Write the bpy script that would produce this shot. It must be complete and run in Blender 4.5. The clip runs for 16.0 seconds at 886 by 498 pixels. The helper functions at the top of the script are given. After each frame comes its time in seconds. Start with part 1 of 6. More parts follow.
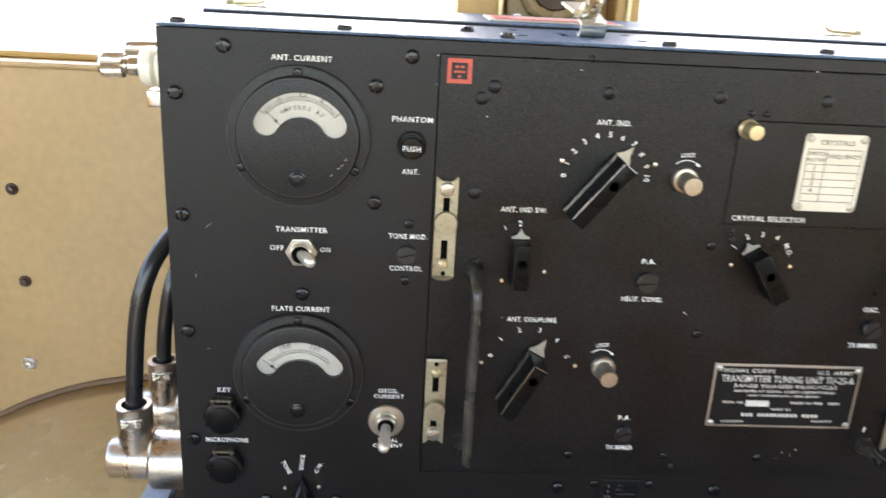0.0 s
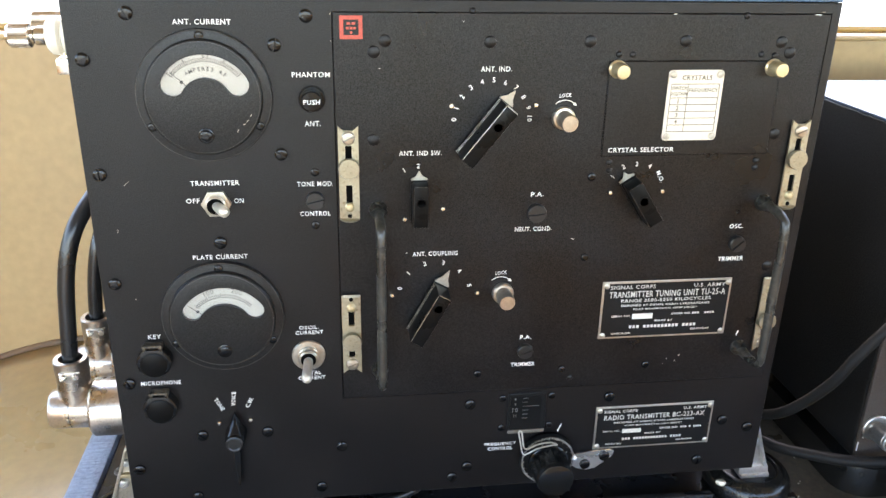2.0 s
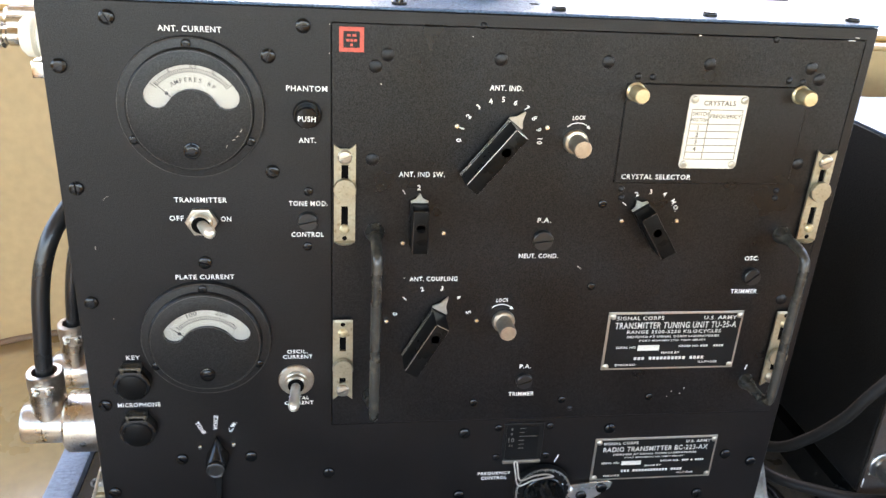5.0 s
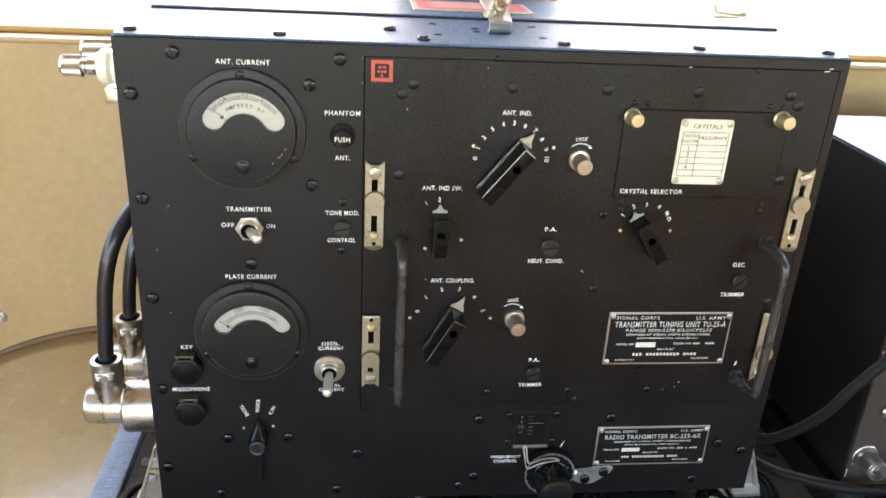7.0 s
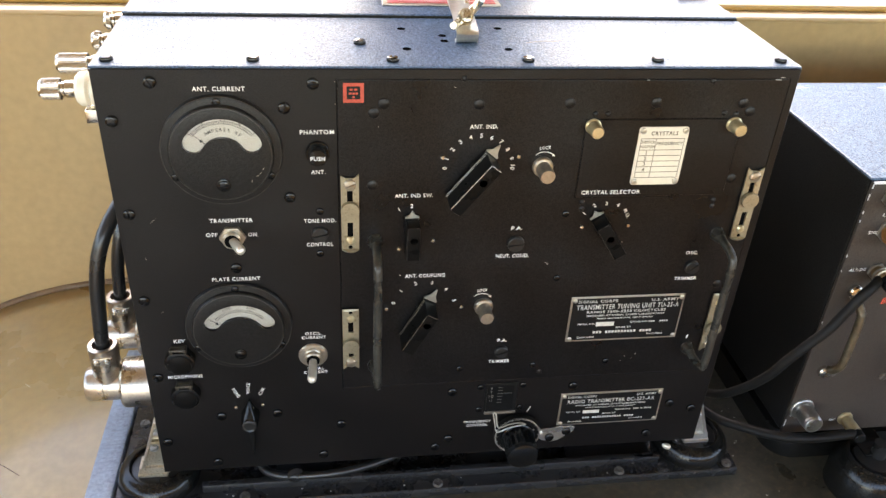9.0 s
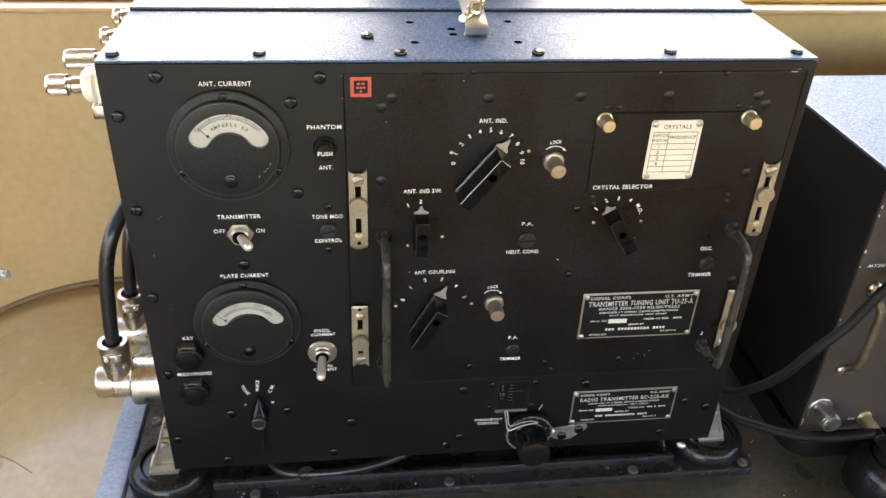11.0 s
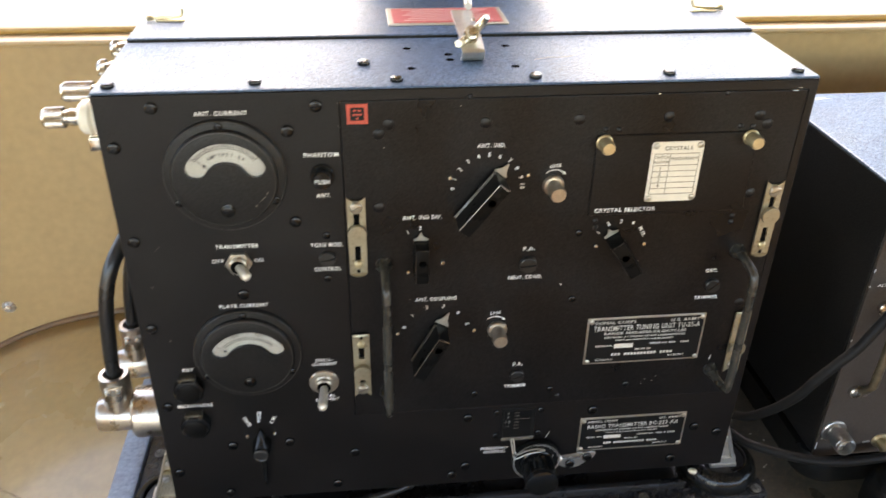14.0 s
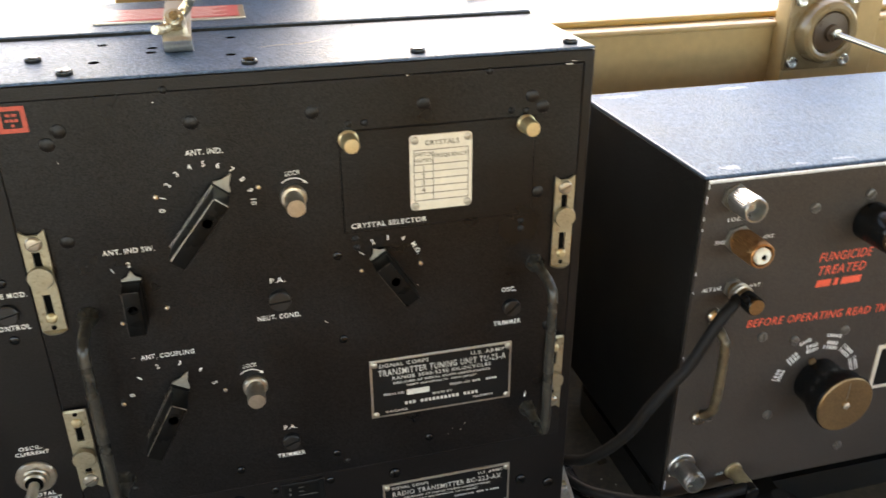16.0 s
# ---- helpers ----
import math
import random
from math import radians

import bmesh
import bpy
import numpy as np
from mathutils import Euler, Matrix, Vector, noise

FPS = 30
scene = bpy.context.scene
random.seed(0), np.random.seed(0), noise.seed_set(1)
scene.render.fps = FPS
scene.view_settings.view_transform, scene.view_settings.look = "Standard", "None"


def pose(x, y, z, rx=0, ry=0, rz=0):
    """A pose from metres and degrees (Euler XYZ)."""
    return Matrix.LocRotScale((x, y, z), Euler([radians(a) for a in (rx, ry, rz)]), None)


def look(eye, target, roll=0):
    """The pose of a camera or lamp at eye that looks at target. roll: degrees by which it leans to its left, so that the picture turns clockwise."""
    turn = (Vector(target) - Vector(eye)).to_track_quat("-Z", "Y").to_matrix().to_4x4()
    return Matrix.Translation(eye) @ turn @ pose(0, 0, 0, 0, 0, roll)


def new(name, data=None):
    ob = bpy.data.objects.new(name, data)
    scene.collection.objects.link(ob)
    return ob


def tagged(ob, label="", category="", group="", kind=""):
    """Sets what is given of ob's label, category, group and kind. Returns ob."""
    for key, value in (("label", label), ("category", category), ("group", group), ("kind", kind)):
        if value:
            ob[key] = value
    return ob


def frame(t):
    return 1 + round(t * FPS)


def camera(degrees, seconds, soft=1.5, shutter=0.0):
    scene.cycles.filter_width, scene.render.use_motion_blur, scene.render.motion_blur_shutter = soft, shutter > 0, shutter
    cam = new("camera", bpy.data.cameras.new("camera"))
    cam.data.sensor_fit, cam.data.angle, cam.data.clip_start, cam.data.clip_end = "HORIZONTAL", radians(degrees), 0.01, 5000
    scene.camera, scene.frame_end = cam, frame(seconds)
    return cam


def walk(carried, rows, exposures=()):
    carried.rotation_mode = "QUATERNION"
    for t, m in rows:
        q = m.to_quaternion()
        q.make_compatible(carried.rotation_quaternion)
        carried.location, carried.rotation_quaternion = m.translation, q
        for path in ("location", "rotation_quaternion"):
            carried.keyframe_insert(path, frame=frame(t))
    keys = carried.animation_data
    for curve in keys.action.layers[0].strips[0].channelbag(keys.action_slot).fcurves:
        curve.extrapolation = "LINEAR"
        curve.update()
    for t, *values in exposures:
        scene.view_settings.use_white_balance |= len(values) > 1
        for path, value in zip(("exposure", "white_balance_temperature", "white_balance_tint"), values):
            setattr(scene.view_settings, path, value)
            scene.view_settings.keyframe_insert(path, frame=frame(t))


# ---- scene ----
cam = camera(56.8, 16.0, shutter=0.5)
PATH = [
    (0, (0.117, -0.404, 0.349), (0.23, 1.485, -0.298), 3.1),
    (0.5, (0.126, -0.431, 0.36), (0.312, 1.436, -0.333), 1.9),
    (1, (0.131, -0.445, 0.363), (0.337, 1.408, -0.362), 1.2),
    (1.5, (0.135, -0.449, 0.362), (0.388, 1.393, -0.377), 1.0),
    (2, (0.134, -0.445, 0.358), (0.389, 1.389, -0.397), 1.2),
    (2.5, (0.132, -0.43, 0.359), (0.371, 1.4, -0.412), 1.7),
    (3, (0.134, -0.409, 0.359), (0.367, 1.418, -0.421), 2.0),
    (3.5, (0.128, -0.385, 0.356), (0.367, 1.429, -0.453), 2.9),
    (4, (0.131, -0.391, 0.362), (0.39, 1.415, -0.456), 3.3),
    (4.2, (0.132, -0.393, 0.365), (0.403, 1.412, -0.454), 3.6),
    (6.3, (0.134, -0.445, 0.381), (0.398, 1.377, -0.401), 2.6),
    (6.5, (0.13, -0.451, 0.38), (0.381, 1.376, -0.394), 2.6),
    (7, (0.129, -0.459, 0.399), (0.348, 1.356, -0.413), 3.2),
    (7.5, (0.131, -0.451, 0.448), (0.363, 1.32, -0.452), 3.7),
    (8, (0.127, -0.45, 0.464), (0.382, 1.258, -0.544), 3.4),
    (8.5, (0.128, -0.452, 0.48), (0.392, 1.223, -0.58), 3.1),
    (9, (0.129, -0.452, 0.483), (0.4, 1.216, -0.588), 3.3),
    (11.5, (0.135, -0.448, 0.477), (0.353, 1.224, -0.599), 2.3),
    (12, (0.132, -0.448, 0.476), (0.341, 1.23, -0.593), 2.2),
    (12.5, (0.133, -0.45, 0.477), (0.332, 1.235, -0.582), 1.9),
    (13, (0.134, -0.45, 0.476), (0.327, 1.24, -0.576), 1.8),
    (13.5, (0.135, -0.449, 0.476), (0.317, 1.242, -0.576), 1.6),
    (14, (0.142, -0.443, 0.477), (0.347, 1.261, -0.55), 1.0),
    (14.5, (0.19, -0.406, 0.451), (0.489, 1.314, -0.526), 1.0),
    (15, (0.215, -0.391, 0.44), (0.585, 1.339, -0.495), 2.3),
    (15.5, (0.228, -0.377, 0.425), (0.621, 1.364, -0.478), 1.4),
    (16, (0.24, -0.384, 0.409), (0.691, 1.354, -0.473), -0.3),
]
EXPO = [(0.0, 3.0, 7200, 16), (0.5, 2.95, 7200, 16), (1.5, 3.3, 7100, 16), (2.5, 3.38, 6950, 16), (4.2, 3.4, 6950, 17), (6.4, 3.27, 7350, 16), (7.0, 3.12, 7350, 16), (7.5, 2.55, 7100, 15), (8.5, 2.96, 7800, 17), (9.0, 2.96, 7800, 17), (13.0, 3.03, 7800, 17), (14.5, 2.7, 7800, 16), (15.0, 2.65, 8200, 15), (15.5, 2.55, 8200, 15), (16.0, 2.62, 8250, 15)]
walk(cam, [(t, look(eye, target, roll)) for t, eye, target, roll in PATH], EXPO)

# ---- light ----
SUN_EL, SUN_AZ = 37.0, 6.0          # degrees; azimuth counted from +y towards +x
world = bpy.data.worlds.new("daylight")
scene.world = world
world.use_nodes = True
wn = world.node_tree.nodes
wl = world.node_tree.links
sky = wn.new("ShaderNodeTexSky")
sky.sky_type, sky.sun_disc = "NISHITA", False
sky.sun_elevation, sky.sun_rotation = radians(SUN_EL), radians(SUN_AZ)
sky.dust_density, sky.air_density = 0.8, 1.0
wn["Background"].inputs["Strength"].default_value = 0.185
wl.new(sky.outputs["Color"], wn["Background"].inputs["Color"])
sun = new("sun", bpy.data.lights.new("sun", "SUN"))
sun.data.energy, sun.data.angle, sun.data.color = 0.65, radians(16), (1.0, 0.99, 0.97)
sx = math.cos(radians(SUN_EL)) * math.sin(radians(SUN_AZ))
sy = math.cos(radians(SUN_EL)) * math.cos(radians(SUN_AZ))
sun.matrix_world = look((5 * sx, 5 * sy, 5 * math.sin(radians(SUN_EL))), (0, 0, 0))


# ---- materials ----
def material(name, color, rough=0.5, metal=0.0, vary=0.15, grain=600.0, stain=18.0, bump=0.0, bump_scale=900.0,
             wear=None, coat=0.0, voronoi=False, rough_vary=0.08, dist=0.0004, spec=0.5, speck=0.0, speck_scale=1100.0):
    """A surface with grain, stains, relief and, with wear, a second colour in worn spots."""
    m = bpy.data.materials.new(name)
    m.use_nodes = True
    n, l = m.node_tree.nodes, m.node_tree.links
    p = n["Principled BSDF"]
    p.inputs["Metallic"].default_value = metal
    p.inputs["Specular IOR Level"].default_value = spec
    p.inputs["Coat Weight"].default_value = coat
    p.inputs["Coat Roughness"].default_value = 0.12
    tc = n.new("ShaderNodeTexCoord")

    def noise_at(scale, detail):
        t = n.new("ShaderNodeTexNoise")
        t.inputs["Scale"].default_value, t.inputs["Detail"].default_value = scale, detail
        l.new(tc.outputs["Object"], t.inputs["Vector"])
        return t.outputs["Fac"]

    fine, broad = noise_at(grain, 3), noise_at(stain, 5)
    both = n.new("ShaderNodeMath")
    both.operation = "ADD"
    l.new(fine, both.inputs[0]), l.new(broad, both.inputs[1])
    ramp = n.new("ShaderNodeMapRange")
    ramp.inputs["From Min"].default_value, ramp.inputs["From Max"].default_value = 0.6, 1.4
    ramp.inputs["To Min"].default_value, ramp.inputs["To Max"].default_value = 1 - vary, 1 + vary
    l.new(both.outputs[0], ramp.inputs["Value"])
    tint = n.new("ShaderNodeVectorMath")
    tint.operation = "SCALE"
    tint.inputs[0].default_value = color
    l.new(ramp.outputs["Result"], tint.inputs["Scale"])
    if speck:                            # glints of the grains are painted in: fine noise scales colour and specular
        grains = n.new("ShaderNodeMapRange")
        grains.inputs["From Min"].default_value, grains.inputs["From Max"].default_value = 0.36, 0.66
        grains.inputs["To Min"].default_value, grains.inputs["To Max"].default_value = 1 - speck, 1 + speck * 1.3
        l.new(noise_at(speck_scale, 2), grains.inputs["Value"])
        shine, deep = n.new("ShaderNodeMath"), n.new("ShaderNodeMath")
        shine.operation = deep.operation = "MULTIPLY"
        shine.inputs[1].default_value = spec
        l.new(grains.outputs["Result"], shine.inputs[0]), l.new(shine.outputs[0], p.inputs["Specular IOR Level"])
        l.new(grains.outputs["Result"], deep.inputs[0]), l.new(ramp.outputs["Result"], deep.inputs[1])
        l.new(deep.outputs[0], tint.inputs["Scale"])
    out = tint.outputs["Vector"]
    if wear:
        worn_color, lo, hi = wear
        spot = n.new("ShaderNodeMapRange")
        spot.inputs["From Min"].default_value, spot.inputs["From Max"].default_value = lo, hi
        l.new(noise_at(stain * 9, 8), spot.inputs["Value"])
        mix = n.new("ShaderNodeMix")
        mix.data_type = "RGBA"
        mix.inputs["B"].default_value = (*worn_color, 1)
        l.new(spot.outputs["Result"], mix.inputs["Factor"]), l.new(out, mix.inputs["A"])
        out = mix.outputs["Result"]
    l.new(out, p.inputs["Base Color"])
    rr = n.new("ShaderNodeMapRange")
    rr.inputs["From Min"].default_value, rr.inputs["From Max"].default_value = 0.3, 0.7
    rr.inputs["To Min"].default_value, rr.inputs["To Max"].default_value = max(0.03, rough - rough_vary), min(1, rough + rough_vary)
    l.new(broad, rr.inputs["Value"]), l.new(rr.outputs["Result"], p.inputs["Roughness"])
    if bump:
        b = n.new("ShaderNodeBump")
        b.inputs["Strength"].default_value, b.inputs["Distance"].default_value = bump, dist
        if voronoi:
            v = n.new("ShaderNodeTexVoronoi")
            v.inputs["Scale"].default_value = bump_scale
            l.new(tc.outputs["Object"], v.inputs["Vector"]), l.new(v.outputs["Distance"], b.inputs["Height"])
        else:
            l.new(noise_at(bump_scale, 4), b.inputs["Height"])
        l.new(b.outputs["Normal"], p.inputs["Normal"])
    return m


PANEL = material("black_wrinkle_paint", (0.0053, 0.0045, 0.0045), 0.35, spec=0.275, bump=0.34, bump_scale=1500, dist=0.0005, vary=0.45, stain=14, speck=0.29, speck_scale=2000)
TUPANEL = material("black_crackle_paint", (0.0045, 0.0041, 0.0043), 0.34, spec=0.27, bump=0.32, bump_scale=1500, dist=0.0005, vary=0.5, stain=20, speck=0.28, speck_scale=2000)
# Black case paint for the tops, with the sky's blue sheen mixed in.
CASE = material("case_paint_with_sky_sheen", (0.060, 0.096, 0.150), 0.43, bump=0.95, bump_scale=720, dist=0.0008, vary=0.4, stain=16, speck=0.38, speck_scale=900, spec=0.15)
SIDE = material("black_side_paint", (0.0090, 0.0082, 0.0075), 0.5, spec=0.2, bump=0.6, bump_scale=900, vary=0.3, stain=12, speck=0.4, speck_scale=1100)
RXSCREW = material("painted_screw", (0.09, 0.078, 0.066), 0.36, vary=0.25, stain=90)
CASEWEAR = material("pale_rub_and_glint_paint", (0.17, 0.21, 0.26), 0.4, vary=0.5, stain=60, grain=500, wear=((0.05, 0.065, 0.095), 0.5, 0.62), spec=0.4)
EDGEWEAR = material("rubbed_bare_edge", (0.62, 0.63, 0.63), 0.4, metal=0.35, vary=0.25, stain=120)
RXPANEL = material("brown_black_receiver_paint", (0.046, 0.037, 0.031), 0.45, spec=0.24, bump=0.4, bump_scale=1500, vary=0.25, stain=16, speck=0.14, speck_scale=1600)
BAKELITE = material("black_bakelite", (0.006, 0.006, 0.006), 0.2, vary=0.2, rough_vary=0.06, coat=0.04, spec=0.28)
KNOBBLACK = material("dull_black_knob", (0.0050, 0.0048, 0.0046), 0.32, vary=0.25, spec=0.09, rough_vary=0.08, stain=60)
GUN = material("gunmetal_screw", (0.07, 0.065, 0.06), 0.3, metal=0.6, vary=0.2)
TRIM = material("dark_shaft_end", (0.0095, 0.009, 0.0084), 0.4, vary=0.3, stain=80)
METERFACE = material("meter_case_paint", (0.0056, 0.0053, 0.0052), 0.38, spec=0.33, bump=0.5, bump_scale=1300, vary=0.3, dist=0.0004, speck=0.26, speck_scale=1600)
SCREWBLACK = material("blackened_screw", (0.0045, 0.0043, 0.0042), 0.16, metal=0.0, spec=0.35, wear=((0.05, 0.044, 0.038), 0.66, 0.8), bump=0.2, bump_scale=1500)
PLUGMETAL = material("brushed_plug_metal", (0.50, 0.445, 0.375), 0.31, metal=1.0, vary=0.2, stain=60, bump=0.12, bump_scale=420, wear=((0.34, 0.28, 0.21), 0.58, 0.74))
WINGMETAL = material("tarnished_wing_nut", (0.56, 0.49, 0.36), 0.28, metal=0.95, vary=0.3, stain=120, wear=((0.2, 0.15, 0.09), 0.55, 0.7))
NICKEL = material("nickel_plate", (0.62, 0.58, 0.51), 0.27, metal=1.0, vary=0.12, bump=0.1, bump_scale=1800)
SATIN = material("satin_nickel", (0.43, 0.38, 0.31), 0.33, metal=0.85, vary=0.18, bump=0.12, bump_scale=900)
LATCHMETAL = material("tarnished_latch_plate", (0.35, 0.31, 0.22), 0.40, metal=0.75, vary=0.22, stain=60, wear=((0.22, 0.18, 0.11), 0.56, 0.74), bump=0.1, bump_scale=900)
HASPMETAL = material("bright_hasp_strap", (0.60, 0.59, 0.56), 0.34, metal=0.9, vary=0.18, stain=70, bump=0.12, bump_scale=900)
BRASS = material("aged_brass", (0.56, 0.47, 0.29), 0.36, metal=0.75, vary=0.18, wear=((0.32, 0.22, 0.1), 0.56, 0.8))
COPPER = material("tarnished_copper", (0.48, 0.25, 0.11), 0.34, metal=0.85, vary=0.25, wear=((0.3, 0.13, 0.05), 0.5, 0.7))
STEEL = material("zinc_steel", (0.66, 0.66, 0.64), 0.3, metal=0.9, vary=0.12)
POINTER = material("worn_pointer_plate", (0.42, 0.39, 0.33), 0.4, metal=0.6, vary=0.15)
WHITE = material("white_engraving_paint", (0.80, 0.78, 0.72), 0.55, vary=0.06)
OFFWHITE = material("aged_scale_card", (0.60, 0.54, 0.44), 0.6, vary=0.1, stain=60)
CARD = material("ivory_chart_plate", (0.62, 0.55, 0.44), 0.45, vary=0.1, stain=50)
CHARTINK = material("brown_chart_ink", (0.055, 0.042, 0.03), 0.6)
INK = material("black_ink", (0.03, 0.028, 0.025), 0.6)
PLATEBLACK = material("black_nameplate_enamel", (0.006, 0.006, 0.006), 0.45, vary=0.2, spec=0.2)
PLATELETTER = material("etched_letter_metal", (0.66, 0.63, 0.56), 0.5, metal=0.25, vary=0.1)
DIMPAINT = material("dim_dial_paint", (0.13, 0.125, 0.11), 0.5, vary=0.2)
TICKPAINT = material("dull_tick_paint", (0.30, 0.285, 0.25), 0.5, vary=0.25)
GRADPAINT = material("greyed_dial_paint", (0.60, 0.57, 0.50), 0.5, vary=0.2)
PLATEMETAL = material("bare_nameplate_metal", (0.46, 0.42, 0.35), 0.36, metal=0.9, vary=0.15)
RED = material("red_stencil_paint", (0.78, 0.10, 0.05), 0.5, vary=0.2, stain=120)
STAMPRED = material("red_stamp_ink", (0.44, 0.062, 0.035), 0.5, vary=0.35, stain=200, grain=900)
PINKTEXT = material("faded_plate_text", (0.72, 0.45, 0.40), 0.5, vary=0.15)
REDPLATE = material("red_nameplate_enamel", (0.55, 0.09, 0.09), 0.4, vary=0.15)
DULLRUBBER = material("dull_cable_rubber", (0.008, 0.0076, 0.0072), 0.5, vary=0.3, bump=0.2, bump_scale=600, spec=0.16)
LEVER = material("polished_lever", (0.68, 0.62, 0.52), 0.33, metal=0.6, vary=0.1)
RUBBER = material("black_cable_rubber", (0.013, 0.013, 0.013), 0.27, vary=0.25, bump=0.15, bump_scale=500)
DOME = material("black_enamel_mount", (0.009, 0.0085, 0.0075), 0.18, vary=0.35, bump=0.1, bump_scale=200, wear=((0.05, 0.043, 0.033), 0.64, 0.85), spec=0.32)
TRAYPAINT = material("dusty_tray_paint", (0.020, 0.0195, 0.020), 0.26, vary=0.4, stain=22, bump=0.25, bump_scale=400, wear=((0.045, 0.04, 0.034), 0.58, 0.8), spec=0.55)
CERAMIC = material("white_ceramic", (0.72, 0.665, 0.55), 0.22, vary=0.06)
TAN = material("tan_vehicle_paint", (0.40, 0.266, 0.122), 0.36, vary=0.12, grain=120, stain=7, bump=0.14, bump_scale=45, dist=0.002, rough_vary=0.08)
TANPOST = material("tan_pillar_paint", (0.43, 0.255, 0.085), 0.42, vary=0.12, grain=120, stain=9, bump=0.1, bump_scale=60)
# Sill tan, more golden to carry the warm bounced light in its colour.
GOLDTAN = material("tan_paint_with_warm_bounce", (0.36, 0.21, 0.055), 0.4, vary=0.12, grain=120, stain=9, bump=0.1, bump_scale=60)
BRONZEPAINT = material("tan_painted_cap", (0.22, 0.15, 0.078), 0.26, vary=0.15, stain=40, bump=0.1, bump_scale=300)
BROWN = material("brown_insulator", (0.06, 0.035, 0.022), 0.35, vary=0.25, stain=60)
ARCHTAN = material("glossy_tan_paint", (0.40, 0.275, 0.120), 0.3, vary=0.16, grain=120, stain=9, bump=0.14, bump_scale=30, dist=0.003, rough_vary=0.08, coat=0.4)
SEAMMAT = material("dark_seam_sealant", (0.15, 0.085, 0.042), 0.7, vary=0.2)
# The batten's pale blue holds the sky's reflection in the wood colour.
WOOD = material("stained_wood_with_sky_tint", (0.31, 0.365, 0.43), 0.36, vary=0.35, grain=300, stain=30, bump=0.35, bump_scale=260, wear=((0.2, 0.235, 0.28), 0.54, 0.72))
TABLE = material("brown_table_top", (0.054, 0.047, 0.033), 0.34, vary=0.5, grain=160, stain=26, bump=0.3, bump_scale=120, wear=((0.09, 0.07, 0.043), 0.52, 0.72))
# Unseen walls, coloured strongly to reflect warm light into the panel.
OLIVE = material("tan_inner_wall_paint", (0.46, 0.27, 0.10), 0.5, vary=0.15, grain=150, stain=6)
MAT = material("black_unseen_floor", (0.025, 0.024, 0.022), 0.8, vary=0.3, grain=200, stain=6, bump=0.4, bump_scale=120)
GROUND = material("pale_sandy_ground", (0.50, 0.43, 0.32), 0.85, vary=0.12, grain=8, stain=0.3)
CASTING = material("dull_cast_metal", (0.54, 0.47, 0.36), 0.36, metal=0.75, vary=0.25, stain=70, bump=0.25, bump_scale=500, wear=((0.2, 0.18, 0.14), 0.55, 0.75))
TRAYBOLT = material("oiled_bolt", (0.19, 0.175, 0.15), 0.4, metal=0.6, vary=0.3, stain=80)
# Near-black standing in for the shade inside holes, slots and gaps.
HOLE = material("recess_shade_black", (0.004, 0.004, 0.004), 0.9, spec=0.0)
BRONZE = material("worn_bronze_disc", (0.30, 0.195, 0.10), 0.36, metal=0.85, vary=0.25, stain=60)
RIMWEAR = material("rubbed_edge_with_highlight", (0.034, 0.029, 0.023), 0.45, vary=0.9, stain=35)
WORNBRASS = material("handle_rubbed_to_brass", (0.17, 0.13, 0.08), 0.33, metal=0.6, vary=0.3, stain=9, wear=((0.085, 0.068, 0.046), 0.5, 0.64))
SOCKETMETAL = material("dull_plated_socket", (0.44, 0.425, 0.395), 0.34, metal=0.94, vary=0.2, stain=90, bump=0.2, bump_scale=900)
HINGE = material("bronzed_hinge", (0.07, 0.056, 0.038), 0.35, metal=0.5, vary=0.5, stain=120, wear=((0.02, 0.018, 0.015), 0.45, 0.6))
HANDLE = material("worn_handle_paint", (0.026, 0.024, 0.020), 0.3, vary=0.45, stain=30, bump=0.4, bump_scale=900, wear=((0.075, 0.068, 0.054), 0.5, 0.76))
DIALMAT = material("black_dial_scale", (0.006, 0.006, 0.006), 0.4, vary=0.2, spec=0.12)

# Translucent cloth of the added roof, glowing warm in the sun.
CANVAS = material("tan_canvas", (0.46, 0.36, 0.22), 0.9, vary=0.12, grain=300, stain=4, spec=0.1)
cn, cl = CANVAS.node_tree.nodes, CANVAS.node_tree.links
cloth, glow = cn.new("ShaderNodeMixShader"), cn.new("ShaderNodeBsdfTranslucent")
glow.inputs["Color"].default_value = (0.62, 0.46, 0.26, 1)
cloth.inputs["Fac"].default_value = 0.3
cl.new(cn["Principled BSDF"].outputs[0], cloth.inputs[1]), cl.new(glow.outputs[0], cloth.inputs[2])
cl.new(cloth.outputs[0], cn["Material Output"].inputs["Surface"])

GLASS = bpy.data.materials.new("meter_glass")
GLASS.use_nodes = True
gp = GLASS.node_tree.nodes["Principled BSDF"]
gp.inputs["Transmission Weight"].default_value, gp.inputs["Roughness"].default_value, gp.inputs["IOR"].default_value = 1.0, 0.02, 1.45


# ---- mesh tools ----
PLACE = {}


def thing(name, label, category, at=(0, 0, 0), group="", kind=""):
    ob = new(name)
    ob.empty_display_size = 0.02
    ob.matrix_basis = Matrix.Translation(at)
    PLACE[ob] = Matrix.Translation(at)
    return tagged(ob, label, category, group, kind)


def place(name, mesh, parent, m, label=""):
    ob = new(name, mesh)
    if parent is not None:
        ob.parent = parent
        ob.matrix_parent_inverse = PLACE[parent].inverted()
    ob.matrix_basis = m
    PLACE[ob] = m.copy()
    if label:
        tagged(ob, label)
    return ob


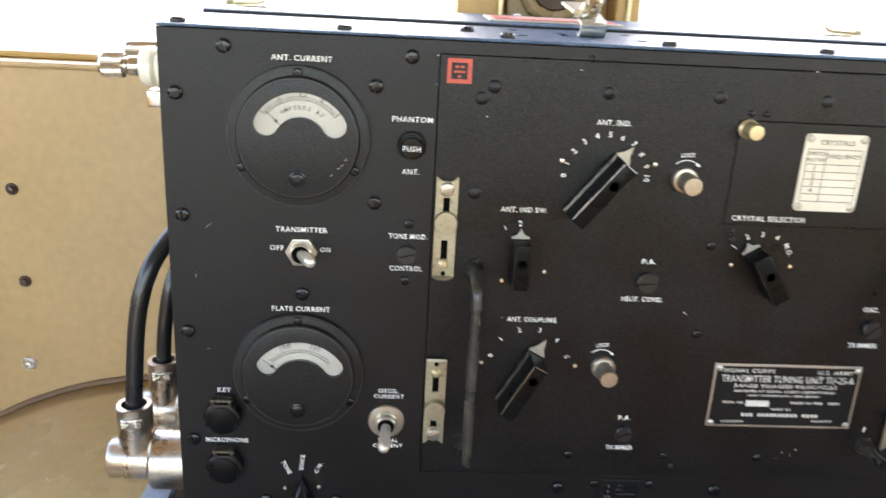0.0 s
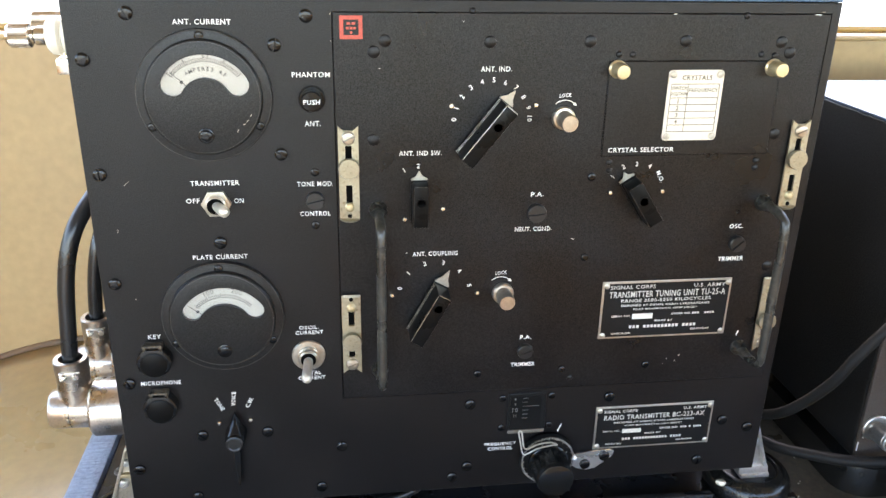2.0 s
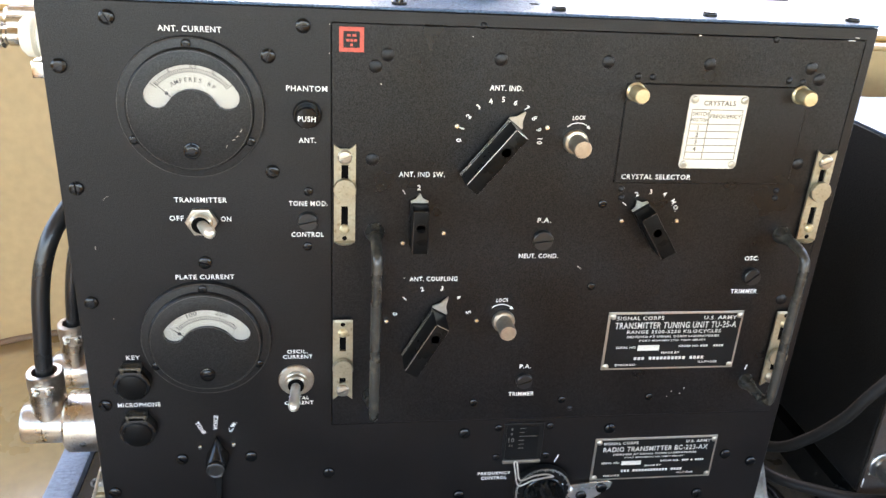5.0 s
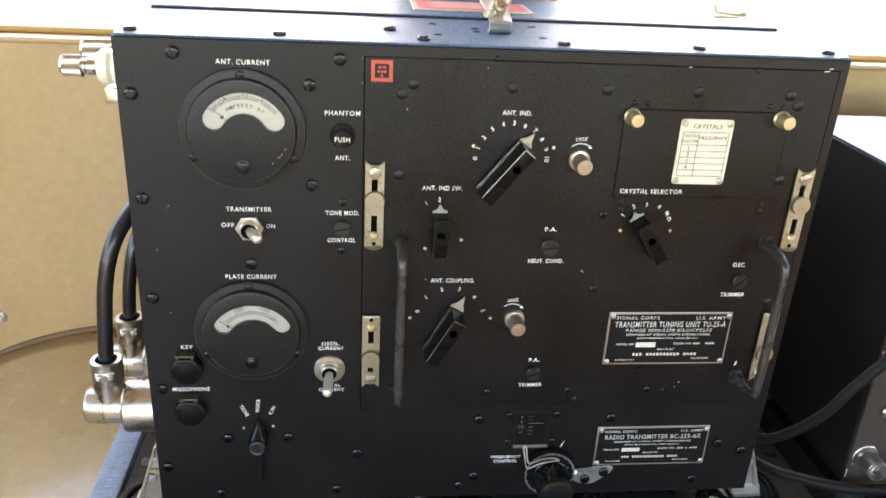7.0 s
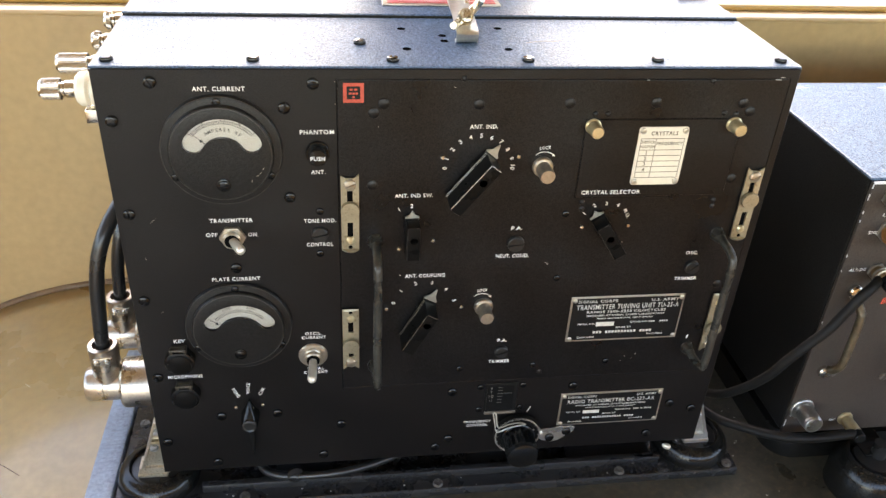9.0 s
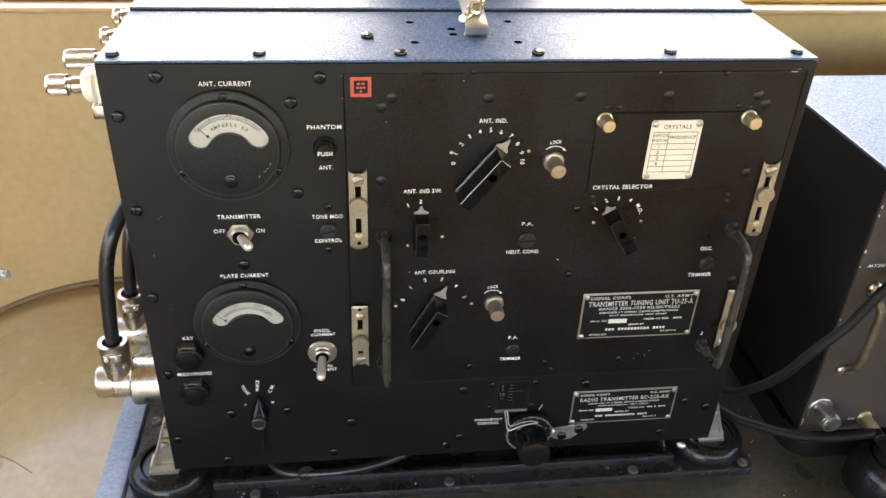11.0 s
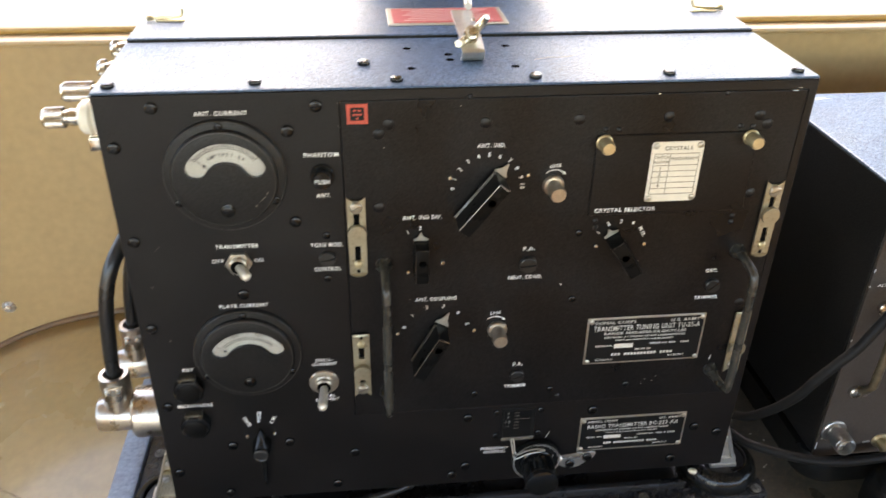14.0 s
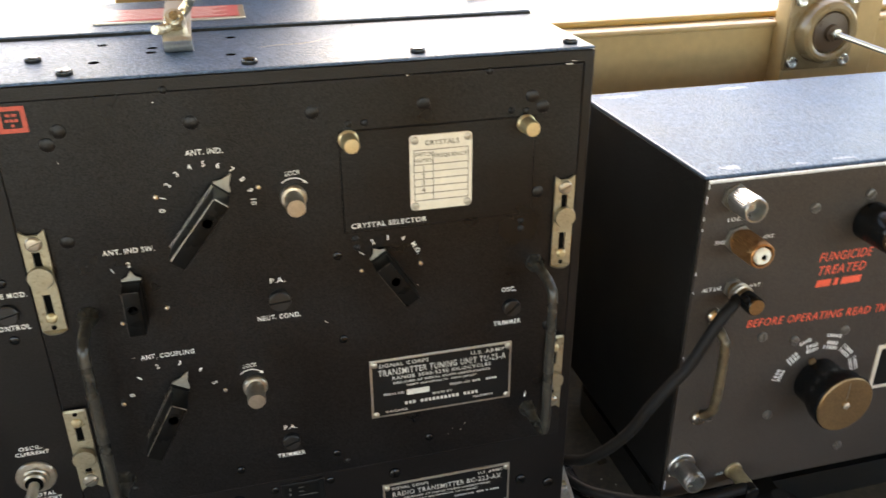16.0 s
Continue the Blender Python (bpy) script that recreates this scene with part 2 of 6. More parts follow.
def to_mesh(name, bm, mat, smooth=True):
    bmesh.ops.recalc_face_normals(bm, faces=bm.faces)
    bm.edges.index_update()
    rims = [e.index for e in bm.edges if len(e.link_faces) == 2 and max(f.calc_area() for f in e.link_faces) > 25 * min(f.calc_area() for f in e.link_faces)]
    me = bpy.data.meshes.new(name)
    bm.to_mesh(me)
    bm.free()
    for mt in (mat if isinstance(mat, (list, tuple)) else [mat]):
        me.materials.append(mt)
    if smooth:
        me.shade_smooth()
        me.set_sharp_from_angle(angle=radians(29))
        for i in rims:                   # large flat faces stay flat up to their bevels
            me.edges[i].use_edge_sharp = True
    return me


def part(name, bm, mat, parent, label="", m=None, smooth=True):
    return place(name, to_mesh(name, bm, mat, smooth), parent, m or Matrix(), label)


def box(bm, a, b, bevel=0.0, seg=2):
    made = bmesh.ops.create_cube(bm, size=1.0)["verts"]
    c = [(p + q) / 2 for p, q in zip(a, b)]
    s = [abs(q - p) for p, q in zip(a, b)]
    for v in made:
        v.co = Vector([c[i] + v.co[i] * s[i] for i in range(3)])
    if bevel:
        edges = list({e for v in made for e in v.link_edges})
        bmesh.ops.bevel(bm, geom=edges, offset=bevel, segments=seg, affect="EDGES", profile=0.5)
    return bm


def rod(bm, p0, p1, r0, r1=None, seg=20):
    p0, p1 = Vector(p0), Vector(p1)
    d = p1 - p0
    m = Matrix.Translation((p0 + p1) / 2) @ d.to_track_quat("Z", "Y").to_matrix().to_4x4()
    bmesh.ops.create_cone(bm, cap_ends=True, segments=seg, radius1=r0, radius2=r0 if r1 is None else r1, depth=d.length, matrix=m)
    return bm


def lathe(bm, profile, seg=32, m=None):
    """Turn (radius, height) pairs about the local z axis; open ends are closed."""
    m = m or Matrix()
    rings = []
    for r, h in profile:
        if r < 1e-7:
            rings.append([bm.verts.new(m @ Vector((0, 0, h)))])
        else:
            rings.append([bm.verts.new(m @ Vector((r * math.cos(2 * math.pi * i / seg), r * math.sin(2 * math.pi * i / seg), h))) for i in range(seg)])
    for a, b in zip(rings, rings[1:]):
        for i in range(seg):
            j = (i + 1) % seg
            q = [a[i % len(a)], a[j % len(a)], b[j % len(b)], b[i % len(b)]]
            q = list(dict.fromkeys(q))
            if len(q) > 2:
                bm.faces.new(q)
    for ring in (rings[0], rings[-1]):
        if len(ring) > 2:
            bm.faces.new(ring)
    return bm


def smooth_line(points, n=8):
    p = [Vector(q) for q in points]
    p = [2 * p[0] - p[1]] + p + [2 * p[-1] - p[-2]]
    out = []
    for i in range(1, len(p) - 2):
        for k in range(n):
            t = k / n
            out.append(0.5 * ((2 * p[i]) + (p[i + 1] - p[i - 1]) * t + (2 * p[i - 1] - 5 * p[i] + 4 * p[i + 1] - p[i + 2]) * t * t
                              + (3 * p[i] - p[i - 1] - 3 * p[i + 1] + p[i + 2]) * t ** 3))
    return out + [p[-2]]


def tube(bm, points, r, seg=12, n=8, radii=None):
    line = smooth_line(points, n) if n > 1 else [Vector(q) for q in points]
    up, rings = Vector((0.3, 0.2, 0.93)), []
    for i, q in enumerate(line):
        d = (line[min(i + 1, len(line) - 1)] - line[max(i - 1, 0)]).normalized()
        a = (up - d * up.dot(d)).normalized()
        up = a
        b = d.cross(a)
        rad = r if radii is None else radii[0] + (radii[1] - radii[0]) * i / (len(line) - 1)
        rings.append([bm.verts.new(q + rad * (a * math.cos(2 * math.pi * k / seg) + b * math.sin(2 * math.pi * k / seg))) for k in range(seg)])
    for a, b in zip(rings, rings[1:]):
        for k in range(seg):
            bm.faces.new((a[k], a[(k + 1) % seg], b[(k + 1) % seg], b[k]))
    bm.faces.new(rings[0]), bm.faces.new(rings[-1])
    return bm


def prism(bm, outline, h0, h1, bevel=0.0):
    """A flat outline of (u, v) raised from h0 to h1."""
    low = [bm.verts.new((u, v, h0)) for u, v in outline]
    top = [bm.verts.new((u, v, h1)) for u, v in outline]
    bm.faces.new(low[::-1])
    cap = bm.faces.new(top)
    for i in range(len(low)):
        j = (i + 1) % len(low)
        bm.faces.new((low[i], low[j], top[j], top[i]))
    if bevel:
        bmesh.ops.bevel(bm, geom=list(cap.edges), offset=bevel, segments=2, affect="EDGES", profile=0.6)
    return bm


def annulus(bm, outer, inner, h0, h1):
    """A plate of thickness h0..h1 between two outlines with the same number of points."""
    rows = [[bm.verts.new((u, v, h)) for u, v in o] for o, h in ((outer, h0), (outer, h1), (inner, h1), (inner, h0))]
    k = len(outer)
    for a in range(4):
        for i in range(k):
            j = (i + 1) % k
            bm.faces.new((rows[a][i], rows[a][j], rows[(a + 1) % 4][j], rows[(a + 1) % 4][i]))
    return bm


def circle(r, n=48, c=(0, 0)):
    return [(c[0] + r * math.cos(2 * math.pi * i / n), c[1] + r * math.sin(2 * math.pi * i / n)) for i in range(n)]


def band(r0, r1, half, n=24):
    """The outline of a bowed slot between two radii, over +-half degrees about straight up, with rounded ends."""
    pts, rm, re = [], (r0 + r1) / 2, (r1 - r0) / 2
    for i in range(n + 1):
        a = radians(90 + half - 2 * half * i / n)
        pts.append((r1 * math.cos(a), r1 * math.sin(a)))
    for s, sgn in ((-1, 1),):
        a = radians(90 - half)
        c = (rm * math.cos(a), rm * math.sin(a))
        for i in range(1, 8):
            b = a - math.pi * i / 8
            pts.append((c[0] + re * math.cos(b), c[1] + re * math.sin(b)))
    for i in range(n + 1):
        a = radians(90 - half + 2 * half * i / n)
        pts.append((r0 * math.cos(a), r0 * math.sin(a)))
    a = radians(90 + half)
    c = (rm * math.cos(a), rm * math.sin(a))
    for i in range(1, 8):
        b = a + math.pi - math.pi * i / 8
        pts.append((c[0] + re * math.cos(b), c[1] + re * math.sin(b)))
    return pts


def plan(x, z):
    """From the panel's drilling plan, whose axes lean a little, to metres from the panel's lower corner."""
    return 0.0013 + 0.9983 * x - 0.0055 * z, 0.0001 + 0.0056 * x + 0.9820 * z


def upright(x, z, turn=0.0, y=0.0):
    """Local u, v, w to an upright plane facing the camera side: right, up and out of it."""
    return pose(x, y, z, 90, 0, 0) @ pose(0, 0, 0, 0, 0, turn)


def on_face(x, z, turn=0.0, y=0.0):
    return upright(*plan(x, z), turn, y)


def on_receiver(x, z, turn=0.0, y=0.0):
    return upright(1.0255 * x - 0.0110, 0.0012 + 0.9899 * z, turn, y)


def on_top(x, y, z, turn=0.0):
    return pose(x, y, z, 0, 0, turn)


FONTS = {}


def letters(s, w, h, mat, thick=0.00025, slant=0.0, bold=None):
    """A mesh of raised letters, w by h (either may be None), about its middle."""
    key = (s, w, h, mat.name, slant, bold)
    if key in FONTS:
        return FONTS[key]
    cu = bpy.data.curves.new("letters", "FONT")
    cu.body, cu.extrude, cu.resolution_u, cu.space_character, cu.shear = s, 0.02, 2, 1.12, slant
    cu.offset = bold if bold is not None else (0.009 if h and h < 0.0022 else 0.002)
    tmp = new("letters", cu)
    me = bpy.data.meshes.new_from_object(tmp.evaluated_get(bpy.context.evaluated_depsgraph_get()))
    bpy.data.objects.remove(tmp)
    bpy.data.curves.remove(cu)
    co = np.array([v.co for v in me.vertices])
    lo, hi = co.min(0), co.max(0)
    size = hi - lo
    ku = w / size[0] if w else h / size[1]
    kv = h / size[1] if h else ku
    for v, c in zip(me.vertices, co):
        v.co = ((c[0] - (lo[0] + hi[0]) / 2) * ku, (c[1] - (lo[1] + hi[1]) / 2) * kv, (c[2] - lo[2]) / size[2] * thick)
    me.materials.clear()
    me.materials.append(mat)
    FONTS[key] = me
    return me


def label(s, x, z, w, h, parent, turn=0.0, mat=None, y=0.0, slant=0.0):
    return place("lettering", letters(s, w, h, mat or WHITE, slant=slant), parent, on_face(x, z, turn, y - 0.00003))


def slotted_head(r, h, slot=0.22, dome=True, seg=10):
    """A slotted screw head: a low drum and two domed halves with a real slot between them."""
    bm = bmesh.new()
    rod(bm, (0, 0, 0), (0, 0, h * 0.5), r, r, seg * 2)
    g = slot * r / 2
    for s in (1, -1):
        rows = []
        for rr, hh in ((r, h * 0.5), (r * 0.97, h * 0.7), (r * 0.78, h * 0.93), (r * 0.5, h) if dome else (r * 0.9, h)):
            a0 = math.asin(min(0.99, g / rr))
            rows.append([bm.verts.new((rr * math.cos(a0 + (math.pi - 2 * a0) * i / seg), s * rr * math.sin(a0 + (math.pi - 2 * a0) * i / seg), hh)) for i in range(seg + 1)])
        for a, b in zip(rows, rows[1:]):
            for i in range(seg):
                bm.faces.new((a[i], a[i + 1], b[i + 1], b[i]))
        bm.faces.new(rows[-1])
        bm.faces.new([row[0] for row in rows] + [row[-1] for row in rows[::-1]])
    return bm


def cross_head(r, h):
    """A low domed head with a recessed cross: four raised quarters on a drum, inside a rim."""
    bm = bmesh.new()
    lathe(bm, [(r, 0), (r, h * 0.45), (r * 0.94, h * 0.55), (0, h * 0.55)], 20)
    g = r * 0.13
    for q in range(4):
        a0 = math.asin(g / (r * 0.9))
        arc = [a0 + (math.pi / 2 - 2 * a0) * i / 5 + q * math.pi / 2 for i in range(6)]
        c = Vector((g, g)) if q == 0 else Vector(((-g, g), (-g, -g), (g, -g))[q - 1])
        prism(bm, [tuple(c)] + [(r * 0.9 * math.cos(t), r * 0.9 * math.sin(t)) for t in arc], h * 0.5, h, h * 0.12)
    return bm


SCREW = to_mesh("screw", slotted_head(0.0036, 0.0022), SCREWBLACK)
SMALL = to_mesh("small_screw", slotted_head(0.0024, 0.0014), SCREWBLACK)
RIVET = to_mesh("rivet", lathe(bmesh.new(), [(0.0034, 0), (0.0032, 0.0004), (0.0022, 0.0009), (0, 0.0011)], 16), PANEL)
TINYRIVET = to_mesh("tiny_rivet", lathe(bmesh.new(), [(0.0019, 0), (0.0017, 0.0005), (0.001, 0.001), (0, 0.0012)], 12), PANEL)
PIN = to_mesh("stop_pin", lathe(bmesh.new(), [(0.0014, 0), (0.0014, 0.0018), (0.0010, 0.0024), (0, 0.0026)], 14), NICKEL)
PLATESCREW = to_mesh("plate_screw", slotted_head(0.0021, 0.0012), PLATEMETAL)
FLATTACK = to_mesh("plate_tack", lathe(bmesh.new(), [(0.0019, 0), (0.0018, 0.0006), (0.001, 0.0011), (0, 0.0012)], 12), PLATEMETAL)


def screws(parent, places, mesh, name="screw", y=0.0):
    for i, (x, z) in enumerate(places):
        place(name, mesh, parent, on_face(x, z, (i * 67) % 180 - 60, y))

# ---- the setting ----
ground = part("ground", prism(bmesh.new(), [(-400, -400), (400, -400), (400, 400), (-400, 400)], -1.5, -1.3), GROUND, None)
tagged(ground, "pale sunlit sandy ground outside the vehicle", "ground", kind="structure")
# Unseen floor, made black so the panel reflects little light from below.
floor = part("floor", box(bmesh.new(), (-1.4, -1.5, -0.66), (2.2, 0.36, -0.62), 0.004), MAT, None)
tagged(floor, "unseen vehicle floor, made black to darken the panel's reflections", "floor", kind="structure")

# Rear side wall with its lip and the strip above it.
WY = 0.310
wall = part("wall_back", box(bmesh.new(), (-1.4, WY, -0.62), (2.2, WY + 0.02, 0.2530), 0.001), TAN, None)
tagged(wall, "smooth tan painted sheet steel side wall", "wall", kind="structure")
bm = box(bmesh.new(), (-1.4, WY - 0.006, 0.2530), (2.2, WY + 0.02, 0.2584), 0.002)
lip = part("wall_lip", bm, TAN, None)
tagged(lip, "rolled tan lip along the side wall", "trim", kind="structure")
bm = box(bmesh.new(), (-1.4, WY + 0.0145, 0.2586), (2.2, WY + 0.052, 0.2645), 0.002)
strip = part("window_sill", bm, GOLDTAN, None)
tagged(strip, "narrow tan painted sill under the open window", "sill", kind="structure")
bm = bmesh.new()
for i in range(9):
    rod(bm, (-1.2 + i * 0.38 + 0.05, WY + 0.0065, 0.2582), (-1.2 + i * 0.38 + 0.05, WY + 0.0065, 0.2594), 0.003, 0.0022, 12)
part("lip_rivets", bm, SEAMMAT, lip)

# Wheel arch bulging into the body on the near side of the wall.
AX, AZ, AR = -0.0843, -0.3848, 0.3502
bm = bmesh.new()
rows = []
for j in range(29):
    y = WY - 0.001 - 0.85 * j / 28
    fall = 0.03 * (WY - y) + 0.30 * (WY - y) ** 2  # the arch falls away towards the middle of the body
    rows.append([bm.verts.new((AX + AR * math.sin(radians(a)), y, AZ - fall + AR * math.cos(radians(a)))) for a in range(-88, 12, 3)])
for a, b in zip(rows, rows[1:]):
    for i in range(len(a) - 1):
        bm.faces.new((a[i], a[i + 1], b[i + 1], b[i]))
arch = part("wheel_arch", bm, ARCHTAN, None)
arch.modifiers.new("thick", "SOLIDIFY").thickness = 0.003
tagged(arch, "rounded tan painted wheel arch of the vehicle body", "wheel arch", kind="structure")
for mat, tag, line in ((SEAMMAT, "dark scratch in the arch's paint", [(-0.196, 0.110), (-0.172, 0.092), (-0.153, 0.079), (-0.136, 0.066)]), (CARD, "short pale scratch", [(-0.157, 0.169), (-0.152, 0.164)])):
    place_at = [(x, y, AZ - 0.03 * (WY - y) - 0.30 * (WY - y) ** 2 + math.sqrt(AR * AR - (x - AX) ** 2) + 0.0002) for x, y in line]
    part("scratch", tube(bmesh.new(), place_at, 0.00032, 6, 6), mat, arch, tag)
bm = tube(bmesh.new(), [(AX + (AR + 0.001) * math.sin(radians(a)), WY - 0.0015, AZ + (AR + 0.001) * math.cos(radians(a))) for a in range(-60, 12, 6)], 0.0034, 8, 4)
seam = part("arch_seam", bm, SEAMMAT, None)
tagged(seam, "dark sealed seam between wheel arch and wall", "seam", kind="structure")

# Bolts on the wall, each in a round dimple of the paint.
for i, (x, z, mat, r) in enumerate(((-0.2255, -0.0240, STEEL, 0.0058), (-0.2205, 0.0595, BROWN, 0.0055), (-0.2225, 0.1465, BROWN, 0.0055))):
    bolt = thing("wall_bolt", "bright star-washered wall bolt" if i == 0 else "rusty brown bolt in the tan wall", "bolt", (x, WY, z), "bolts of the side wall")
    bm = bmesh.new()
    if i == 0:
        prism(bm, [((0.0076 if k % 2 else 0.0056) * math.cos(math.pi * k / 12), (0.0076 if k % 2 else 0.0056) * math.sin(math.pi * k / 12)) for k in range(24)], 0, 0.0009)
    lathe(bm, [(r, 0), (r, 0.001), (r * 0.9, 0.0016), (0, 0.0016)], 24)
    part("washer", bm, mat, bolt, m=upright(x, z, 0, WY))
    part("head", slotted_head(r * 0.66, 0.0045), mat, bolt, m=upright(x, z, 30 + 50 * i, WY - 0.0014))

# Window pillar with its flanges.
pillar = thing("window_pillar", "tan painted channel pillar standing in the open window", "pillar", (0.235, WY + 0.03, 0.25))
part("web", box(bmesh.new(), (0.161, WY + 0.03, 0.20), (0.315, WY + 0.036, 1.0), 0.001), TANPOST, pillar)
part("flange", box(bmesh.new(), (0.160, WY - 0.004, 0.262), (0.198, WY + 0.03, 1.0), 0.003), TANPOST, pillar)
part("flange", box(bmesh.new(), (0.294, WY - 0.004, 0.262), (0.315, WY + 0.03, 1.0), 0.003), TANPOST, pillar)
part("bead", rod(bmesh.new(), (0.1965, WY - 0.006, 0.262), (0.1965, WY - 0.006, 1.0), 0.0022), BRASS, pillar)
part("bead", rod(bmesh.new(), (0.304, WY - 0.006, 0.262), (0.304, WY - 0.006, 1.0), 0.0022), BRASS, pillar)

# The body's other side and ends, out of view, close the place round the camera.
# The near side's open doorway is added to light the panel's left part.
for x0, x1 in ((-1.4, -0.85), (0.02, 2.2)):
    near = part("wall_near", box(bmesh.new(), (x0, -1.30, -0.62), (x1, -1.28, 0.27), 0.002), OLIVE, None)
    tagged(near, "unseen tan inner side wall, its doorway gap added to light the panel", "wall", kind="structure")
for x in (-1.42, 2.2):
    end = part("wall_end", box(bmesh.new(), (x, -1.30, -0.62), (x + 0.02, 0.33, 0.27), 0.002), OLIVE, None)
    tagged(end, "tan painted end wall of the vehicle", "wall", kind="structure")

# Unseen canvas roof, added to cut the sky and warm the light; the sides under it are open above the walls.
bm = bmesh.new()
cols = []
for i in range(13):
    y = -1.32 + 1.68 * i / 12
    z = 1.02 + 0.10 * math.sin(math.pi * i / 12) ** 0.8
    cols.append([bm.verts.new((x, y, z + 0.012 * math.sin(x * 5.1))) for x in [-1.42 + 3.64 * k / 24 for k in range(25)]])
for a, b in zip(cols, cols[1:]):
    for k in range(24):
        bm.faces.new((a[k], a[k + 1], b[k + 1], b[k]))
low = [bm.verts.new((v.co.x, v.co.y - 0.02, 0.72 + 0.02 * math.cos(v.co.x * 7.0))) for v in cols[0]]
for k in range(24):
    bm.faces.new((low[k], low[k + 1], cols[0][k + 1], cols[0][k]))
roof = part("added_canvas_roof", bm, CANVAS, None)
roof.modifiers.new("thick", "SOLIDIFY").thickness = 0.002
tagged(roof, "unseen tan canvas roof, added to warm the light on the radios", "roof", kind="structure")

# Radio table with its edge batten.
table = thing("radio_table", "worn brown wooden radio table with black edge", "table", (0.5, 0, -0.62))
part("tabletop", box(bmesh.new(), (-0.040, -0.32, -0.066), (1.5, WY - 0.003, -0.046), 0.002), TABLE, table)
for x, y in ((0.02, -0.28), (1.45, -0.28), (0.02, 0.27), (1.45, 0.27)):
    part("leg", box(bmesh.new(), (x - 0.02, y - 0.02, -0.62), (x + 0.02, y + 0.02, -0.066), 0.002), TABLE, table)
bm = box(bmesh.new(), (-0.0667, -0.33, -0.0665), (-0.0455, 0.190, -0.033), 0.0022)
saw = random.Random(5)
y = -0.325
while y < 0.18:                          # saw marks across the top
    w = saw.uniform(0.0012, 0.0042)
    box(bm, (-0.0648 + saw.uniform(0, 0.003), y, -0.0334), (-0.0476 - saw.uniform(0, 0.004), y + w * saw.uniform(0.35, 0.8), -0.033 + saw.uniform(0.00008, 0.0004)), 0.00006, 1)
    y += w + saw.uniform(0.0, 0.002)
batten = part("edge_batten", bm, WOOD, table, "blue-black stained wooden batten with saw marks, sky reflection in its colour")
for i, y in enumerate((-0.2, -0.02, 0.17)):
    place("batten_screw", to_mesh("batten_screw", cross_head(0.003, 0.0012), SEAMMAT), batten, on_top(-0.0555, y, -0.033, i * 31))

# ---- transmitter ----
PW, PH, CD = 0.420, 0.3180, 0.200     # case width, height, depth
tx = thing("radio_transmitter", "black wrinkle-painted wartime radio transmitter on shock mounts", "radio", (0.21, 0.08, 0))
bm = box(bmesh.new(), (0.0008, 0.0022, 0.001), (PW - 0.0008, CD, PH - 0.0012), 0.0012)
part("case", bm, SIDE, tx)
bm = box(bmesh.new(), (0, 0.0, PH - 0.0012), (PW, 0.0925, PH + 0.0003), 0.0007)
part("case_top", bm, CASE, tx, "black crackle-painted top skin with scuffs, sky sheen in its colour")
# front panel with the opening for the tuning unit
TU = (0.1350, 0.4142, 0.0755, 0.3102)
bm = bmesh.new()
outer = [(0, 0), (PW, 0), (PW, PH - 0.0014), (0, PH - 0.0014)]
inner = [(TU[0] - 0.0002, TU[2] - 0.0002), (TU[1] + 0.0002, TU[2] - 0.0002), (TU[1] + 0.0002, TU[3] + 0.0002), (TU[0] - 0.0002, TU[3] + 0.0002)]
annulus(bm, outer, inner, -0.0022, 0.0)
bmesh.ops.bevel(bm, geom=[e for e in bm.edges if all(abs(v.co.z) < 1e-6 for v in e.verts)], offset=0.0004, segments=1, affect="EDGES")
part("front_panel", bm, PANEL, tx, m=upright(0, 0))

screws(tx, [(0.032, 0.3145), (0.122, 0.313), (0.105, 0.298), (0.105, 0.238), (0.008, 0.291), (0.008, 0.2285), (0.068, 0.186),
            (0.0073, 0.1625), (0.007, 0.0955), (0.0055, 0.032), (0.039, 0.008), (0.046, 0.055), (0.086, 0.055), (0.132, 0.040),
            (0.118, 0.009), (0.215, 0.066), (0.308, 0.0655), (0.214, 0.017), (0.204, 0.009), (0.390, 0.041), (0.409, 0.034), (0.376, 0.009)], SCREW)
screws(tx, [(0.1230, 0.227), (0.122, 0.195)], SMALL)


